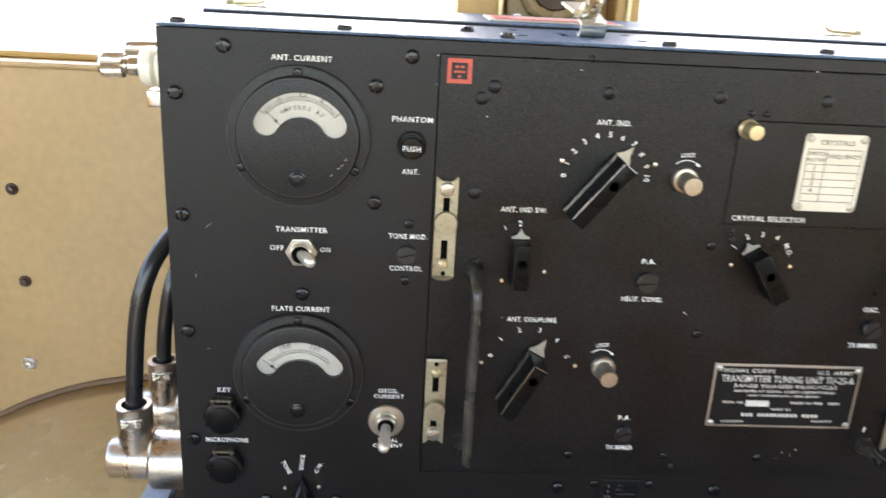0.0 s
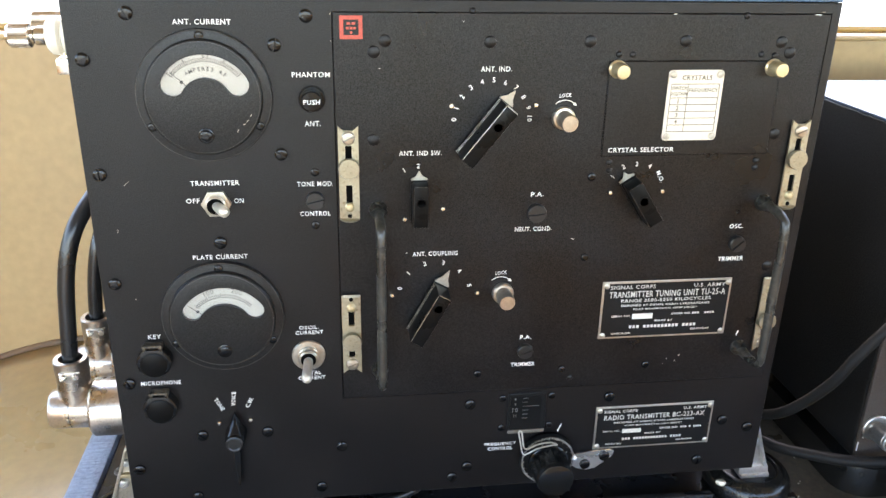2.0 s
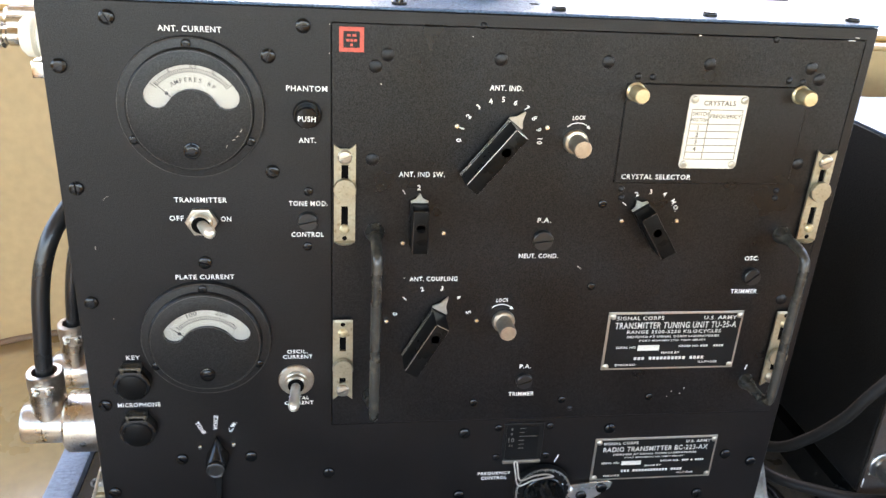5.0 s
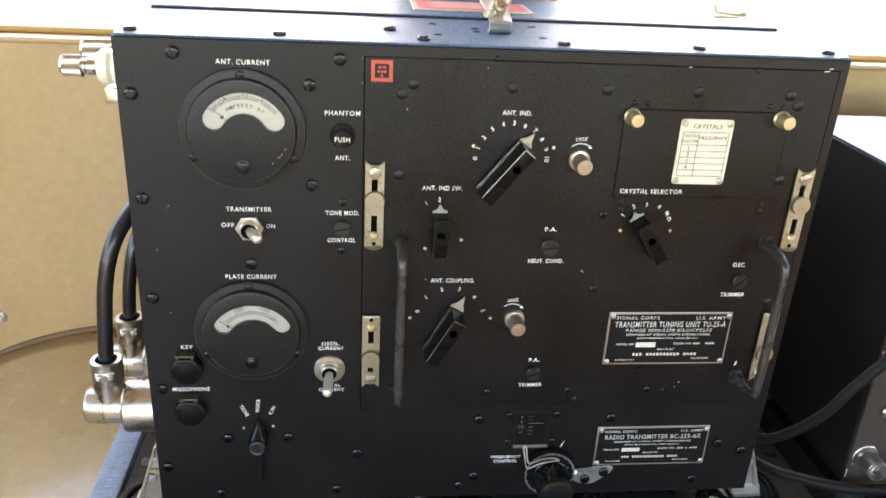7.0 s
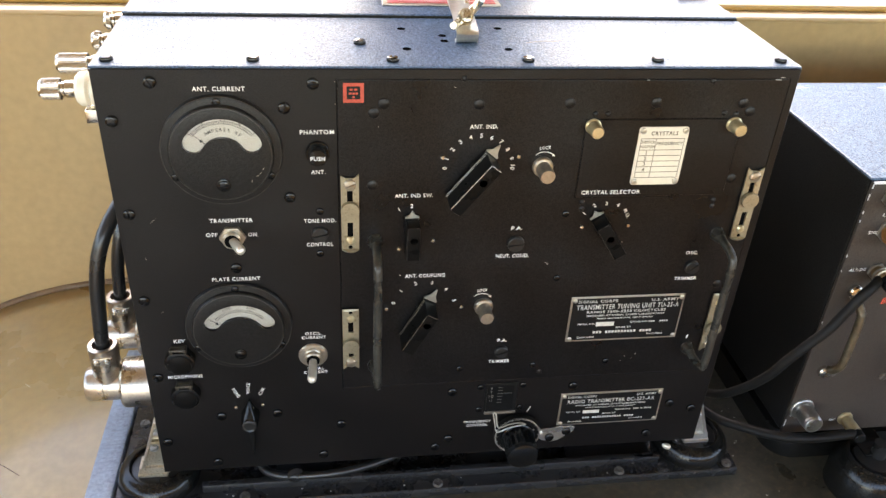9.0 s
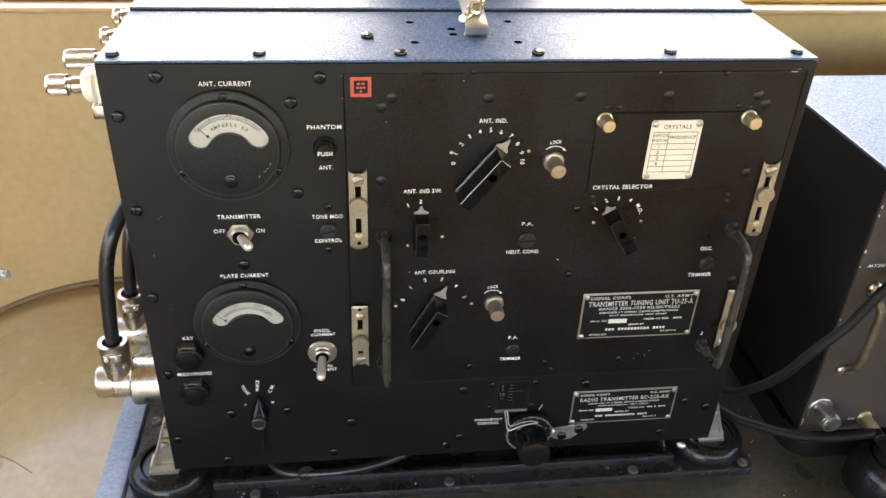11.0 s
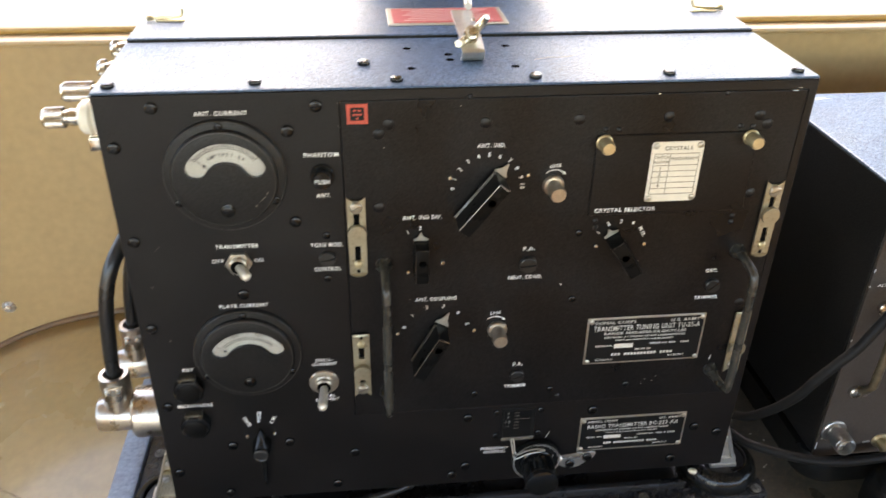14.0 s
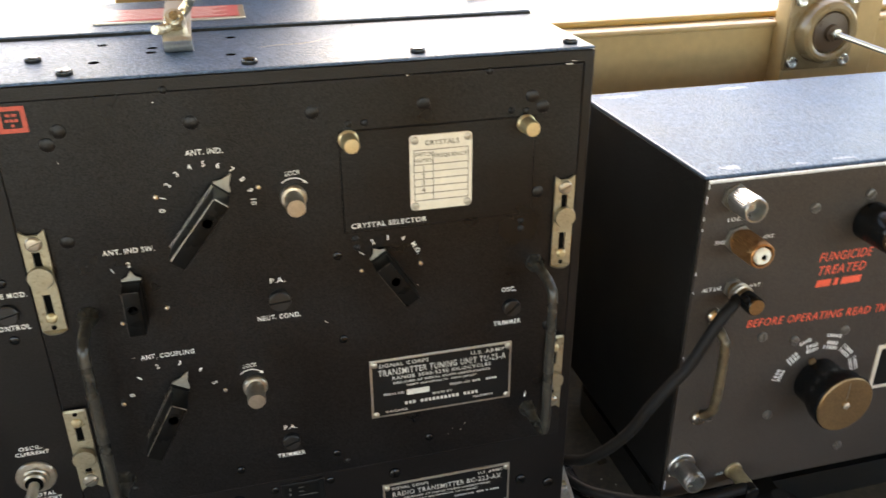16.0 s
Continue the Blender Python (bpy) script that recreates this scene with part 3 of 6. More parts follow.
def meter(x, z, r_out, r_in, half, arc_z, needle, words, marks, arc=0.55, reach=True, off=(0, 0)):
    """A round panel meter: flange, raised bezel with a bowed window, scale card, pointer, glass and screws."""
    at = on_face(x, z)
    case = at @ pose(*off, 0)                      # the case sits a little off the scale's middle line
    bm = lathe(bmesh.new(), [(0.0352, 0), (0.0352, 0.0022), (0.0343, 0.0034), (0.0308, 0.0038)], 64)
    body = part("meter", bm, METERFACE, tx, "round black panel meter with a bowed white scale", m=case)
    # bezel: a raised drum, its face open at the window
    win = [(u, v + arc_z) for u, v in band(r_in, r_out, half)]
    k = len(win)
    top = 0.0070
    bm = bmesh.new()
    rim = [math.pi / 2 + radians(150) - 2 * math.pi * i / k for i in range(k)]
    rings = []
    for r, h in ((0.0305, 0.0036), (0.0304, 0.0056), (0.0297, 0.0066), (0.0282, top)):
        rings.append([bm.verts.new((r * math.cos(a) + off[0], r * math.sin(a) + off[1], h)) for a in rim])
    for a, b in zip(rings, rings[1:]):
        for i in range(k):
            bm.faces.new((a[i], a[(i + 1) % k], b[(i + 1) % k], b[i]))
    face_in = [bm.verts.new((u, v, top)) for u, v in win]
    face_lo = [bm.verts.new((u, v, top - 0.0030)) for u, v in win]
    for i in range(k):
        j = (i + 1) % k
        bm.faces.new((face_in[i], face_in[j], face_lo[j], face_lo[i]))
    edges = [bm.edges.get((rings[-1][i], rings[-1][(i + 1) % k])) for i in range(k)] + [bm.edges.get((face_in[i], face_in[(i + 1) % k])) for i in range(k)]
    bmesh.ops.triangle_fill(bm, edges=edges, use_beauty=True, use_dissolve=False)
    part("bezel", bm, METERFACE, body, m=at)
    part("scale", prism(bmesh.new(), [(u * 1.02, v + arc_z) for u, v in band(r_in - 0.0006, r_out + 0.0006, half + 1)], top - 0.0031, top - 0.0026), OFFWHITE, body, "aged white scale card", m=at)
    bm = bmesh.new()
    rs = r_in + (r_out - r_in) * arc
    for i in range(marks + 1):
        a = radians(90 + (half - 9) * (1 - 2 * i / marks))
        long = 0.0017 if i % (marks // 4) else r_out - rs - 0.0004 if reach else 0.0027
        c, s = math.cos(a), math.sin(a)
        w = 0.00015
        q = [(rs * c - w * s, rs * s + w * c), (rs * c + w * s, rs * s - w * c), ((rs + long) * c + w * s, (rs + long) * s - w * c), ((rs + long) * c - w * s, (rs + long) * s + w * c)]
        prism(bm, [(u, v + arc_z) for u, v in q], top - 0.0027, top - 0.0025)
    annulus(bm, [(u, v + arc_z) for u, v in band(rs - 0.00014, rs + 0.00014, half - 9)], [(u, v + arc_z) for u, v in band(rs - 0.00004, rs + 0.00004, half - 9)], top - 0.0027, top - 0.0025)
    ro = rs + 0.0017
    annulus(bm, [(u, v + arc_z) for u, v in band(ro - 0.00010, ro + 0.00010, half - 9)], [(u, v + arc_z) for u, v in band(ro - 0.00003, ro + 0.00003, half - 9)], top - 0.0027, top - 0.0025)
    part("scale_marks", bm, INK, body, m=at)
    for s, ang, rad, h in words:                   # single letters follow the arc, figures stand whole
        bits = list(s) if len(s) > 4 else [s]
        for i, bit in enumerate(bits):
            turn = ang + (i - (len(bits) - 1) / 2) * 7.4
            a = radians(90 - turn)
            if bit != " ":
                place("scale_lettering", letters(bit, None, h, INK, 0.0001), body, at @ pose(rad * math.cos(a), rad * math.sin(a) + arc_z, top - 0.00258, 0, 0, -turn))
    # Rubbed rims, with the edges' highlight put into their paler colour.
    for r, h in ((0.0348, 0.0031), (0.0293, 0.0069)):
        ring = [(r * math.cos(2 * math.pi * i / 64), r * math.sin(2 * math.pi * i / 64)) for i in range(64)]
        part("rubbed_rim_highlight", annulus(bmesh.new(), ring, [(u * 0.992, v * 0.992) for u, v in ring], h - 0.0003, h + 0.00012), RIMWEAR, body, m=case)
    a = radians(90 - needle)
    bm = bmesh.new()
    c, s = math.cos(a), math.sin(a)
    rod(bm, (0.006 * c, 0.006 * s + arc_z, top - 0.0018), ((r_out - 0.0015) * c, (r_out - 0.0015) * s + arc_z, top - 0.0018), 0.0003, 0.00014, 6)
    rod(bm, ((r_in + 0.0028) * c, (r_in + 0.0028) * s + arc_z, top - 0.0021), ((r_in + 0.0028) * c, (r_in + 0.0028) * s + arc_z, top - 0.0016), 0.0009, 0.0009, 10)
    part("needle", bm, INK, body, m=at)
    g = part("glass", prism(bmesh.new(), [(u, v + arc_z) for u, v in band(r_in - 0.0003, r_out + 0.0003, half + 0.5)], top - 0.0011, top - 0.0004), GLASS, body, m=at)
    g.visible_shadow = False
    zero = part("zero_adjuster", lathe(bmesh.new(), [(0.0042, 0), (0.0042, 0.0008), (0.0036, 0.0010), (0.0036, 0.0004), (0, 0.0004)], 24), BAKELITE, body, m=case @ pose(0, -0.0197, top))
    place("adjuster_screw", to_mesh("adjuster_screw", slotted_head(0.0031, 0.0014, 0.3), SCREWBLACK), body, case @ pose(0, -0.0197, top + 0.0003, 0, 0, 12))
    for ang in (90, 209, -29):
        b = radians(ang)
        place("meter_screw", SMALL, body, case @ pose(0.0318 * math.cos(b), 0.0318 * math.sin(b), 0.0036, 0, 0, ang * 1.7))
    return body


m1 = meter(0.0685, 0.2722, 0.0252, 0.0132, 60, -0.0036, -47, [("AMPERES RF", 3, 0.0177, 0.0021), (".5", -26, 0.0236, 0.0016), ("1.5", 4, 0.0238, 0.0016), ("2", 27, 0.0236, 0.0016)], 40, 0.68, off=(-0.0013, -0.0011))
m2 = meter(0.0670, 0.1392, 0.0268, 0.0160, 56, -0.0062, -52, [("100", -19, 0.0243, 0.0029), ("200", 19, 0.0243, 0.0028)], 30, 0.36, False, (-0.0012, -0.0003))
# chipped marks at the rim of the upper meter
for i, (u, v, t) in enumerate(((0.0225, -0.0105, 60), (0.0205, -0.0135, 40), (0.0188, -0.0152, 20), (0.0152, -0.0188, 70))):
    place("paint_chip", to_mesh("paint_chip", prism(bmesh.new(), [(-0.0008, -0.00012), (0.0007, -0.0002), (0.0008, 0.0001), (-0.0006, 0.0002)], 0, 0.0001), PLATEMETAL, False), m1, on_face(0.0685 + u, 0.2722 + v, t, -0.0071))

H = 0.0027
label("ANT. CURRENT", 0.0690, 0.3100, 0.0292, H, tx)
label("PLATE CURRENT", 0.0672, 0.1770, 0.0305, H, tx)
label("PHANTOM", 0.1232, 0.2820, 0.0200, H, tx)
label("ANT.", 0.1230, 0.2550, 0.0085, H, tx)
label("TRANSMITTER", 0.0680, 0.2220, 0.0262, H, tx)
label("OFF", 0.0552, 0.2117, 0.0072, H, tx)
label("ON", 0.0802, 0.2112, 0.0052, H, tx)
label("TONE MOD.", 0.1228, 0.2200, 0.0200, H, tx)
label("CONTROL", 0.1222, 0.2020, 0.0170, H, tx)
label("KEY", 0.0250, 0.1268, 0.0072, H, tx)
label("MICROPHONE", 0.0252, 0.0948, 0.0232, H, tx)
label("OSCIL.", 0.1150, 0.1282, 0.0115, 0.0023, tx)
label("CURRENT", 0.1152, 0.1247, 0.0165, 0.0023, tx)
label("TOTAL", 0.1152, 0.0962, 0.0115, 0.0023, tx)
label("CURRENT", 0.1152, 0.0927, 0.0165, 0.0023, tx)
label("TONE", 0.0580, 0.0770, 0.0092, 0.0024, tx, -63)
label("VOICE", 0.0668, 0.0805, 0.0100, 0.0024, tx, 84)
label("C.W.", 0.0762, 0.0772, 0.0075, 0.0024, tx, 62)
label("FREQUENCY", 0.2362, 0.0330, 0.0210, 0.0024, tx)
label("CONTROL", 0.2362, 0.0294, 0.0165, 0.0024, tx)

# push button
button = part("push_button", lathe(bmesh.new(), [(0.0072, 0), (0.0072, 0.0022), (0.0066, 0.0030), (0.0058, 0.0030), (0.0058, 0.0005)], 36), BAKELITE, tx, m=on_face(0.1232, 0.2690))
part("cap", lathe(bmesh.new(), [(0.0056, 0), (0.0056, 0.0085), (0.0050, 0.0095), (0, 0.0098)], 32), BAKELITE, button, m=on_face(0.1232, 0.2690))
place("cap_lettering", letters("PUSH", 0.0085, 0.0026, WHITE), button, on_face(0.1232, 0.2690, 0, -0.0098))


def toggle(x, z, tip, collar_round):
    """A bat-handle toggle switch: hexagon or washer, threaded bush and lever."""
    sw = part("toggle_switch", lathe(bmesh.new(), [(0.0058, 0), (0.0058, 0.0060), (0.0050, 0.0066), (0.0034, 0.0066), (0.0030, 0.0045)], 28), SATIN, tx, "nickel bat-handle toggle switch", m=on_face(x, z))
    bm = bmesh.new()
    if collar_round:
        lathe(bm, [(0.0101, 0), (0.0101, 0.0009), (0.0095, 0.0015), (0.0072, 0.0017)], 36)
        lathe(bm, [(0.0066, 0.0018), (0.0066, 0.0030), (0.0060, 0.0034), (0.0050, 0.0034)], 30)
    else:
        prism(bm, [(0.0083 * math.cos(radians(a)), 0.0083 * math.sin(radians(a))) for a in range(0, 360, 60)], 0.0003, 0.0032, 0.0006)
    part("nut", bm, SATIN, sw, m=on_face(x, z))
    u, v, w = tip
    bm = tube(bmesh.new(), [(0, 0, 0.004), (u * 0.45, v * 0.45, 0.004 + (w - 0.004) * 0.5), (u, v, w)], 0.002, 14, 6, radii=(0.0026, 0.0031))
    bmesh.ops.create_uvsphere(bm, u_segments=14, v_segments=8, radius=0.0030, matrix=Matrix.Translation((u, v, w)))
    part("lever", bm, LEVER, sw, m=on_face(x, z))
    # A dark disc paints the shaded inside of the bush.
    part("bush_opening", lathe(bmesh.new(), [(0.0046, 0.0062), (0.0046, 0.0068), (0.0028, 0.0069), (0, 0.0069)], 24), HOLE, sw, m=on_face(x, z))


toggle(0.0680, 0.2102, (0.0060, 0.0006, 0.0175), False)
toggle(0.1140, 0.1090, (-0.0008, -0.0036, 0.0215), True)


def slot_shaft(x, z, turn, parent, r=0.0052, y=0.0):
    return place("trimmer_shaft", to_mesh("trimmer_shaft", slotted_head(r, 0.0034, 0.16, False), TRIM), parent, on_face(x, z, turn, y))


slot_shaft(0.1224, 0.2102, 14, tx)


def jack(x, z):
    """A phone jack under a round hinged spring cover."""
    at = on_face(x, z)
    cover = [(0.0100 * math.cos(radians(a)), 0.0100 * math.sin(radians(a))) for a in range(-200, 21, 10)] + [(0.0056, 0.0086), (-0.0056, 0.0086)]
    j = part("jack", prism(bmesh.new(), cover, 0, 0.0070, 0.0012), BAKELITE, tx, "jack with round black hinged cover", m=at)
    part("cover_cap", lathe(bmesh.new(), [(0.0080, 0.0068), (0.0078, 0.0078), (0.0070, 0.0082), (0, 0.0084)], 30), KNOBBLACK, j, m=at @ pose(0, -0.0010, 0))
    part("hinge_block", box(bmesh.new(), (-0.0052, 0.0080, 0), (0.0052, 0.0112, 0.0046), 0.0007), HINGE, j, m=at)
    part("hinge_pin", rod(bmesh.new(), (-0.0058, 0.0102, 0.0056), (0.0058, 0.0102, 0.0056), 0.0012), HINGE, j, m=at)
    for u in (-0.0045, 0.0045):
        part("hinge_ear", box(bmesh.new(), (u - 0.0009, 0.0076, 0.0030), (u + 0.0009, 0.0116, 0.0072), 0.0005), HINGE, j, m=at)


jack(0.0242, 0.1125)
jack(0.0242, 0.0800)

# mode selector: pointer knob with a long tail
sel = part("selector_knob", lathe(bmesh.new(), [(0.0066, 0), (0.0065, 0.0060), (0.0060, 0.0100), (0.0057, 0.0125), (0.0050, 0.0136), (0, 0.0138)], 28), BAKELITE, tx, "black pointer knob with a long tail", m=on_face(0.0668, 0.0560))
part("knob_end", lathe(bmesh.new(), [(0.0052, 0.0132), (0.0052, 0.0140), (0.0045, 0.0144), (0.0037, 0.0139), (0, 0.0139)], 24), TRIM, sel, m=on_face(0.0668, 0.0560))
nose = bmesh.new()
for r, h in ((0.0062, 0.0015), (0.0061, 0.0080), (0.0055, 0.0122)):
    for u, v in circle(r, 28):
        nose.verts.new((u, v, h))
for u, v, h in ((0, 0.0158, 0.0015), (0.0004, 0.0154, 0.0050), (-0.0004, 0.0154, 0.0050)):
    nose.verts.new((u, v, h))
bmesh.ops.convex_hull(nose, input=nose.verts)
part("pointer", nose, BAKELITE, sel, m=on_face(0.0668, 0.0560))
bm = prism(bmesh.new(), [(0.0026, -0.0040), (0.0020, -0.0120), (0.0009, -0.0330), (0, -0.0380), (-0.0009, -0.0330), (-0.0020, -0.0120), (-0.0026, -0.0040)], 0.0012, 0.0060, 0.0008)
part("tail", bm, BAKELITE, sel, m=on_face(0.0668, 0.0560))
for x, z in ((0.0572, 0.0640), (0.0762, 0.0650)):
    place("stop_pin", PIN, tx, on_face(x, z))

# frequency window and dial
win = part("dial_window", box(bmesh.new(), (-0.0128, -0.0148, 0), (0.0128, 0.0148, 0.0012), 0.0005), PLATEBLACK, tx, "dark celluloid dial window", m=on_face(0.2525, 0.0575))
part("scale_drum", box(bmesh.new(), (-0.0110, -0.0128, 0.0012), (0.0095, 0.0128, 0.0016)), DIALMAT, win, m=on_face(0.2525, 0.0575))
bm = bmesh.new()
for i in range(6):
    v = 0.0112 - i * 0.0030
    box(bm, (-0.0030, v - 0.0001, 0.0016), (0.0006, v + 0.0001, 0.0018))
box(bm, (0.0006, 0.0051, 0.0016), (0.0082, 0.0053, 0.0018))
part("scale_marks", bm, DIMPAINT, win, m=on_face(0.2525, 0.0575))
for s, v in (("8", 0.0110), ("9", 0.0071), ("10", 0.0027), ("11", -0.0018)):
    place("scale_lettering", letters(s, None, 0.0030 if s == "10" else 0.0018, DIMPAINT), win, on_face(0.2525 - 0.0078, 0.0575 + v, 0, -0.0016))
part("window_clip", box(bmesh.new(), (-0.0122, -0.0150, 0.0012), (0.0122, -0.0126, 0.0028), 0.0005), TRAYBOLT, win, m=on_face(0.2525, 0.0575))
screws(tx, [(0.2362, 0.0690), (0.2690, 0.0690), (0.2362, 0.0462), (0.2682, 0.0462)], SMALL)
FX, FZ = 0.2672, 0.0225
dial = part("frequency_dial", lathe(bmesh.new(), [(0.0184, 0.0030), (0.0184, 0.0062), (0.0180, 0.0070), (0.0110, 0.0084), (0, 0.0086)], 64), DIALMAT, tx, "black frequency dial with white graduations", m=on_face(FX, FZ))
bm = bmesh.new()
for i in range(100):
    a = 2 * math.pi * i / 100
    c, s = math.cos(a), math.sin(a)
    r0, w = (0.0158, 0.00017) if i % 5 == 0 else (0.0167, 0.00015)
    prism(bm, [(r0 * c - w * s, r0 * s + w * c), (r0 * c + w * s, r0 * s - w * c), (0.0179 * c + w * s, 0.0179 * s - w * c), (0.0179 * c - w * s, 0.0179 * s + w * c)], 0.0068, 0.0077)
part("graduations", bm, TICKPAINT, dial, m=on_face(FX, FZ))
for s, ang in (("2", 62), ("4", 22), ("6", -20)):
    a = radians(90 - ang)
    place("dial_number", letters(s, None, 0.0020, GRADPAINT), dial, on_face(FX, FZ) @ pose(0.0132 * math.cos(a), 0.0130 * math.sin(a), 0.0083, 0, 0, -ang))
bm = bmesh.new()
n = 36
flute = [((0.0124 if i % 2 else 0.0111) * math.cos(2 * math.pi * i / n), (0.0124 if i % 2 else 0.0111) * math.sin(2 * math.pi * i / n)) for i in range(n)]
prism(bm, flute, 0.0086, 0.0255)
lathe(bm, [(0.0120, 0.0255), (0.0124, 0.0268), (0.0116, 0.0294), (0.0090, 0.0305), (0, 0.0307)], 36)
lathe(bm, [(0.0134, 0.0084), (0.0134, 0.0100), (0.0126, 0.0106), (0.0110, 0.0106)], 36)
part("knob", bm, BAKELITE, dial, "fluted black knob", m=on_face(FX, FZ))
part("index_mark", box(bmesh.new(), (-0.00022, -0.003, 0), (0.00022, 0.003, 0.0003)), WHITE, tx, m=on_face(0.2758, 0.0430, -24))
bm = tube(bmesh.new(), [(-0.0185, 0.0105, 0.0085), (-0.0192, 0.0160, 0.0065), (-0.0200, 0.0210, 0.0045), (-0.0190, 0.0222, 0.0042), (-0.0180, 0.0205, 0.0050), (-0.0172, 0.0130, 0.0085), (-0.0150, 0.0120, 0.0100), (-0.0080, 0.0150, 0.0100), (0.0000, 0.0158, 0.0098), (0.0045, 0.0140, 0.0100), (0.0000, 0.0138, 0.0104), (-0.0085, 0.0122, 0.0108), (-0.0165, 0.0080, 0.0105), (-0.0185, 0.0100, 0.0090)], 0.0005, 8, 6)
part("wire_clip", bm, POINTER, tx, "bent wire lock clip over the dial", m=on_face(FX, FZ))
brk = part("dial_lock_bracket", prism(bmesh.new(), [(0, -0.0030), (0.0060, -0.0072), (0.0130, -0.0092), (0.0190, -0.0080), (0.0305, 0.0010), (0.0315, 0.0048), (0.0280, 0.0068), (0.0110, 0.0052), (0, 0.0040)], 0.0016, 0.0030, 0.0004), STEEL, tx, "bright steel dial lock bracket", m=on_face(0.2830, 0.0182))
for u, v in ((0.0115, -0.0040), (0.0245, 0.0018)):
    place("bracket_screw", SCREW, brk, on_face(0.2830 + u, 0.0182 + v, 20, -0.003))
place("bracket_rivet", to_mesh("bracket_rivet", lathe(bmesh.new(), [(0.0028, 0), (0.0026, 0.0010), (0.0012, 0.002), (0, 0.0022)], 18), STEEL), brk, on_face(0.2862, 0.0188, 0, -0.003))


def nameplate(parent, x0, x1, z0, z1, y, lines, serial):
    """An etched black plate with bare metal border, tacks, letters and bars for what cannot be given."""
    cx, cz, w, h = (x0 + x1) / 2, (z0 + z1) / 2, x1 - x0, (z1 - z0) * 0.985
    at = on_face(cx, cz, 0, y)
    pl = part("nameplate", box(bmesh.new(), (-w / 2, -h / 2, 0), (w / 2, h / 2, 0.0010), 0.0003), PLATEMETAL, parent, "etched black nameplate with bare metal border", m=at)
    part("enamel", box(bmesh.new(), (-w / 2 + 0.0013, -h / 2 + 0.0013, 0.0010), (w / 2 - 0.0013, h / 2 - 0.0013, 0.0012), 0.00006, 1), PLATEBLACK, pl, m=at)
    for u in (-1, 1):
        for v in (-1, 1):
            place("plate_tack", FLATTACK, pl, at @ pose(u * (w / 2 - 0.0026), v * (h / 2 - 0.0026), 0.0011))
    for s, u, v, lw, lh in lines:
        if s == "#":
            bm, k = bmesh.new(), max(3, round(lw / (lh * 1.25)))
            for i in range(k):
                if k < 9 or i not in (3, k - 5):
                    box(bm, (-lw / 2 + lw * i / k, -lh / 2, 0), (-lw / 2 + lw * (i + 0.66) / k, lh / 2, 0.0002))
            part("text_bar", bm, GRADPAINT, pl, m=at @ pose(u, v, 0.0012))
        else:
            place("plate_lettering", letters(s, lw, lh, PLATELETTER, 0.0002), pl, at @ pose(u, v, 0.00118))
    u, v, lw, lh = serial
    part("blank_field", box(bmesh.new(), (-lw / 2, -lh / 2, 0), (lw / 2, lh / 2, 0.0002)), GRADPAINT, pl, m=at @ pose(u, v, 0.0012))
    return pl


nameplate(tx, 0.3000, 0.3820, 0.0238, 0.0572, 0, [
    ("SIGNAL CORPS", -0.0240, 0.0128, 0.0230, 0.0021), ("U.S. ARMY", 0.0280, 0.0128, 0.0165, 0.0021),
    ("RADIO TRANSMITTER BC-223-AX", 0, 0.0080, 0.0700, 0.0036), ("DESIGNED AT SIGNAL CORPS LABORATORIES", 0.0, 0.0040, 0.0560, 0.0013),
    ("FORT MONMOUTH, NEW JERSEY", 0.0, 0.0012, 0.0400, 0.0013), ("SERIAL NO.", -0.0290, -0.0026, 0.0120, 0.0013), ("ORDER NO.", 0.0110, -0.0022, 0.0130, 0.0013), ("#", 0.0270, -0.0022, 0.0150, 0.0012),
    ("MADE BY", 0, -0.0056, 0.0110, 0.0012), ("#", 0, -0.0092, 0.0420, 0.0016), ("CHICAGO", -0.0270, -0.0128, 0.0110, 0.0013), ("ILLINOIS", 0.0230, -0.0122, 0.0110, 0.0013)],
    (-0.0150, -0.0030, 0.0130, 0.0030))

# ---- things on the case top ----
LID = 0.3204
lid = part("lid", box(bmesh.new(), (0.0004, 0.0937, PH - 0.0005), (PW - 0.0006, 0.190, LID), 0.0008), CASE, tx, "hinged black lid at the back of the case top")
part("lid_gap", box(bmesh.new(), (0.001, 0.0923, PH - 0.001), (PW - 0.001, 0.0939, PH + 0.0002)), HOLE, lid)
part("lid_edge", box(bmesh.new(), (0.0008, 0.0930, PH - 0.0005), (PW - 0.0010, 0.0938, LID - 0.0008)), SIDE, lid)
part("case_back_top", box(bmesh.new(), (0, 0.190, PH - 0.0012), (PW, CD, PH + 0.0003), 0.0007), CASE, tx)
for i, (x, y) in enumerate(((0.0080, 0.0095), (0.0880, 0.0100), (0.1680, 0.0095), (0.2490, 0.0095), (0.3300, 0.0100), (0.4100, 0.0095), (0.1500, 0.0400))):
    place("top_screw", to_mesh("top_screw", slotted_head(0.0038, 0.0026), SCREWBLACK), tx, on_top(x, y, PH + 0.0003, i * 41))
hole = to_mesh("vent_hole", lathe(bmesh.new(), [(0.0026, 0), (0.0026, 0.0001), (0, 0.0001)], 16), HOLE)
for x, y in ((0.178, 0.0690), (0.178, 0.0300), (0.203, 0.0555), (0.203, 0.0450), (0.242, 0.0710), (0.241, 0.0300)):
    place("vent_hole", hole, tx, on_top(x, y, PH + 0.00035))
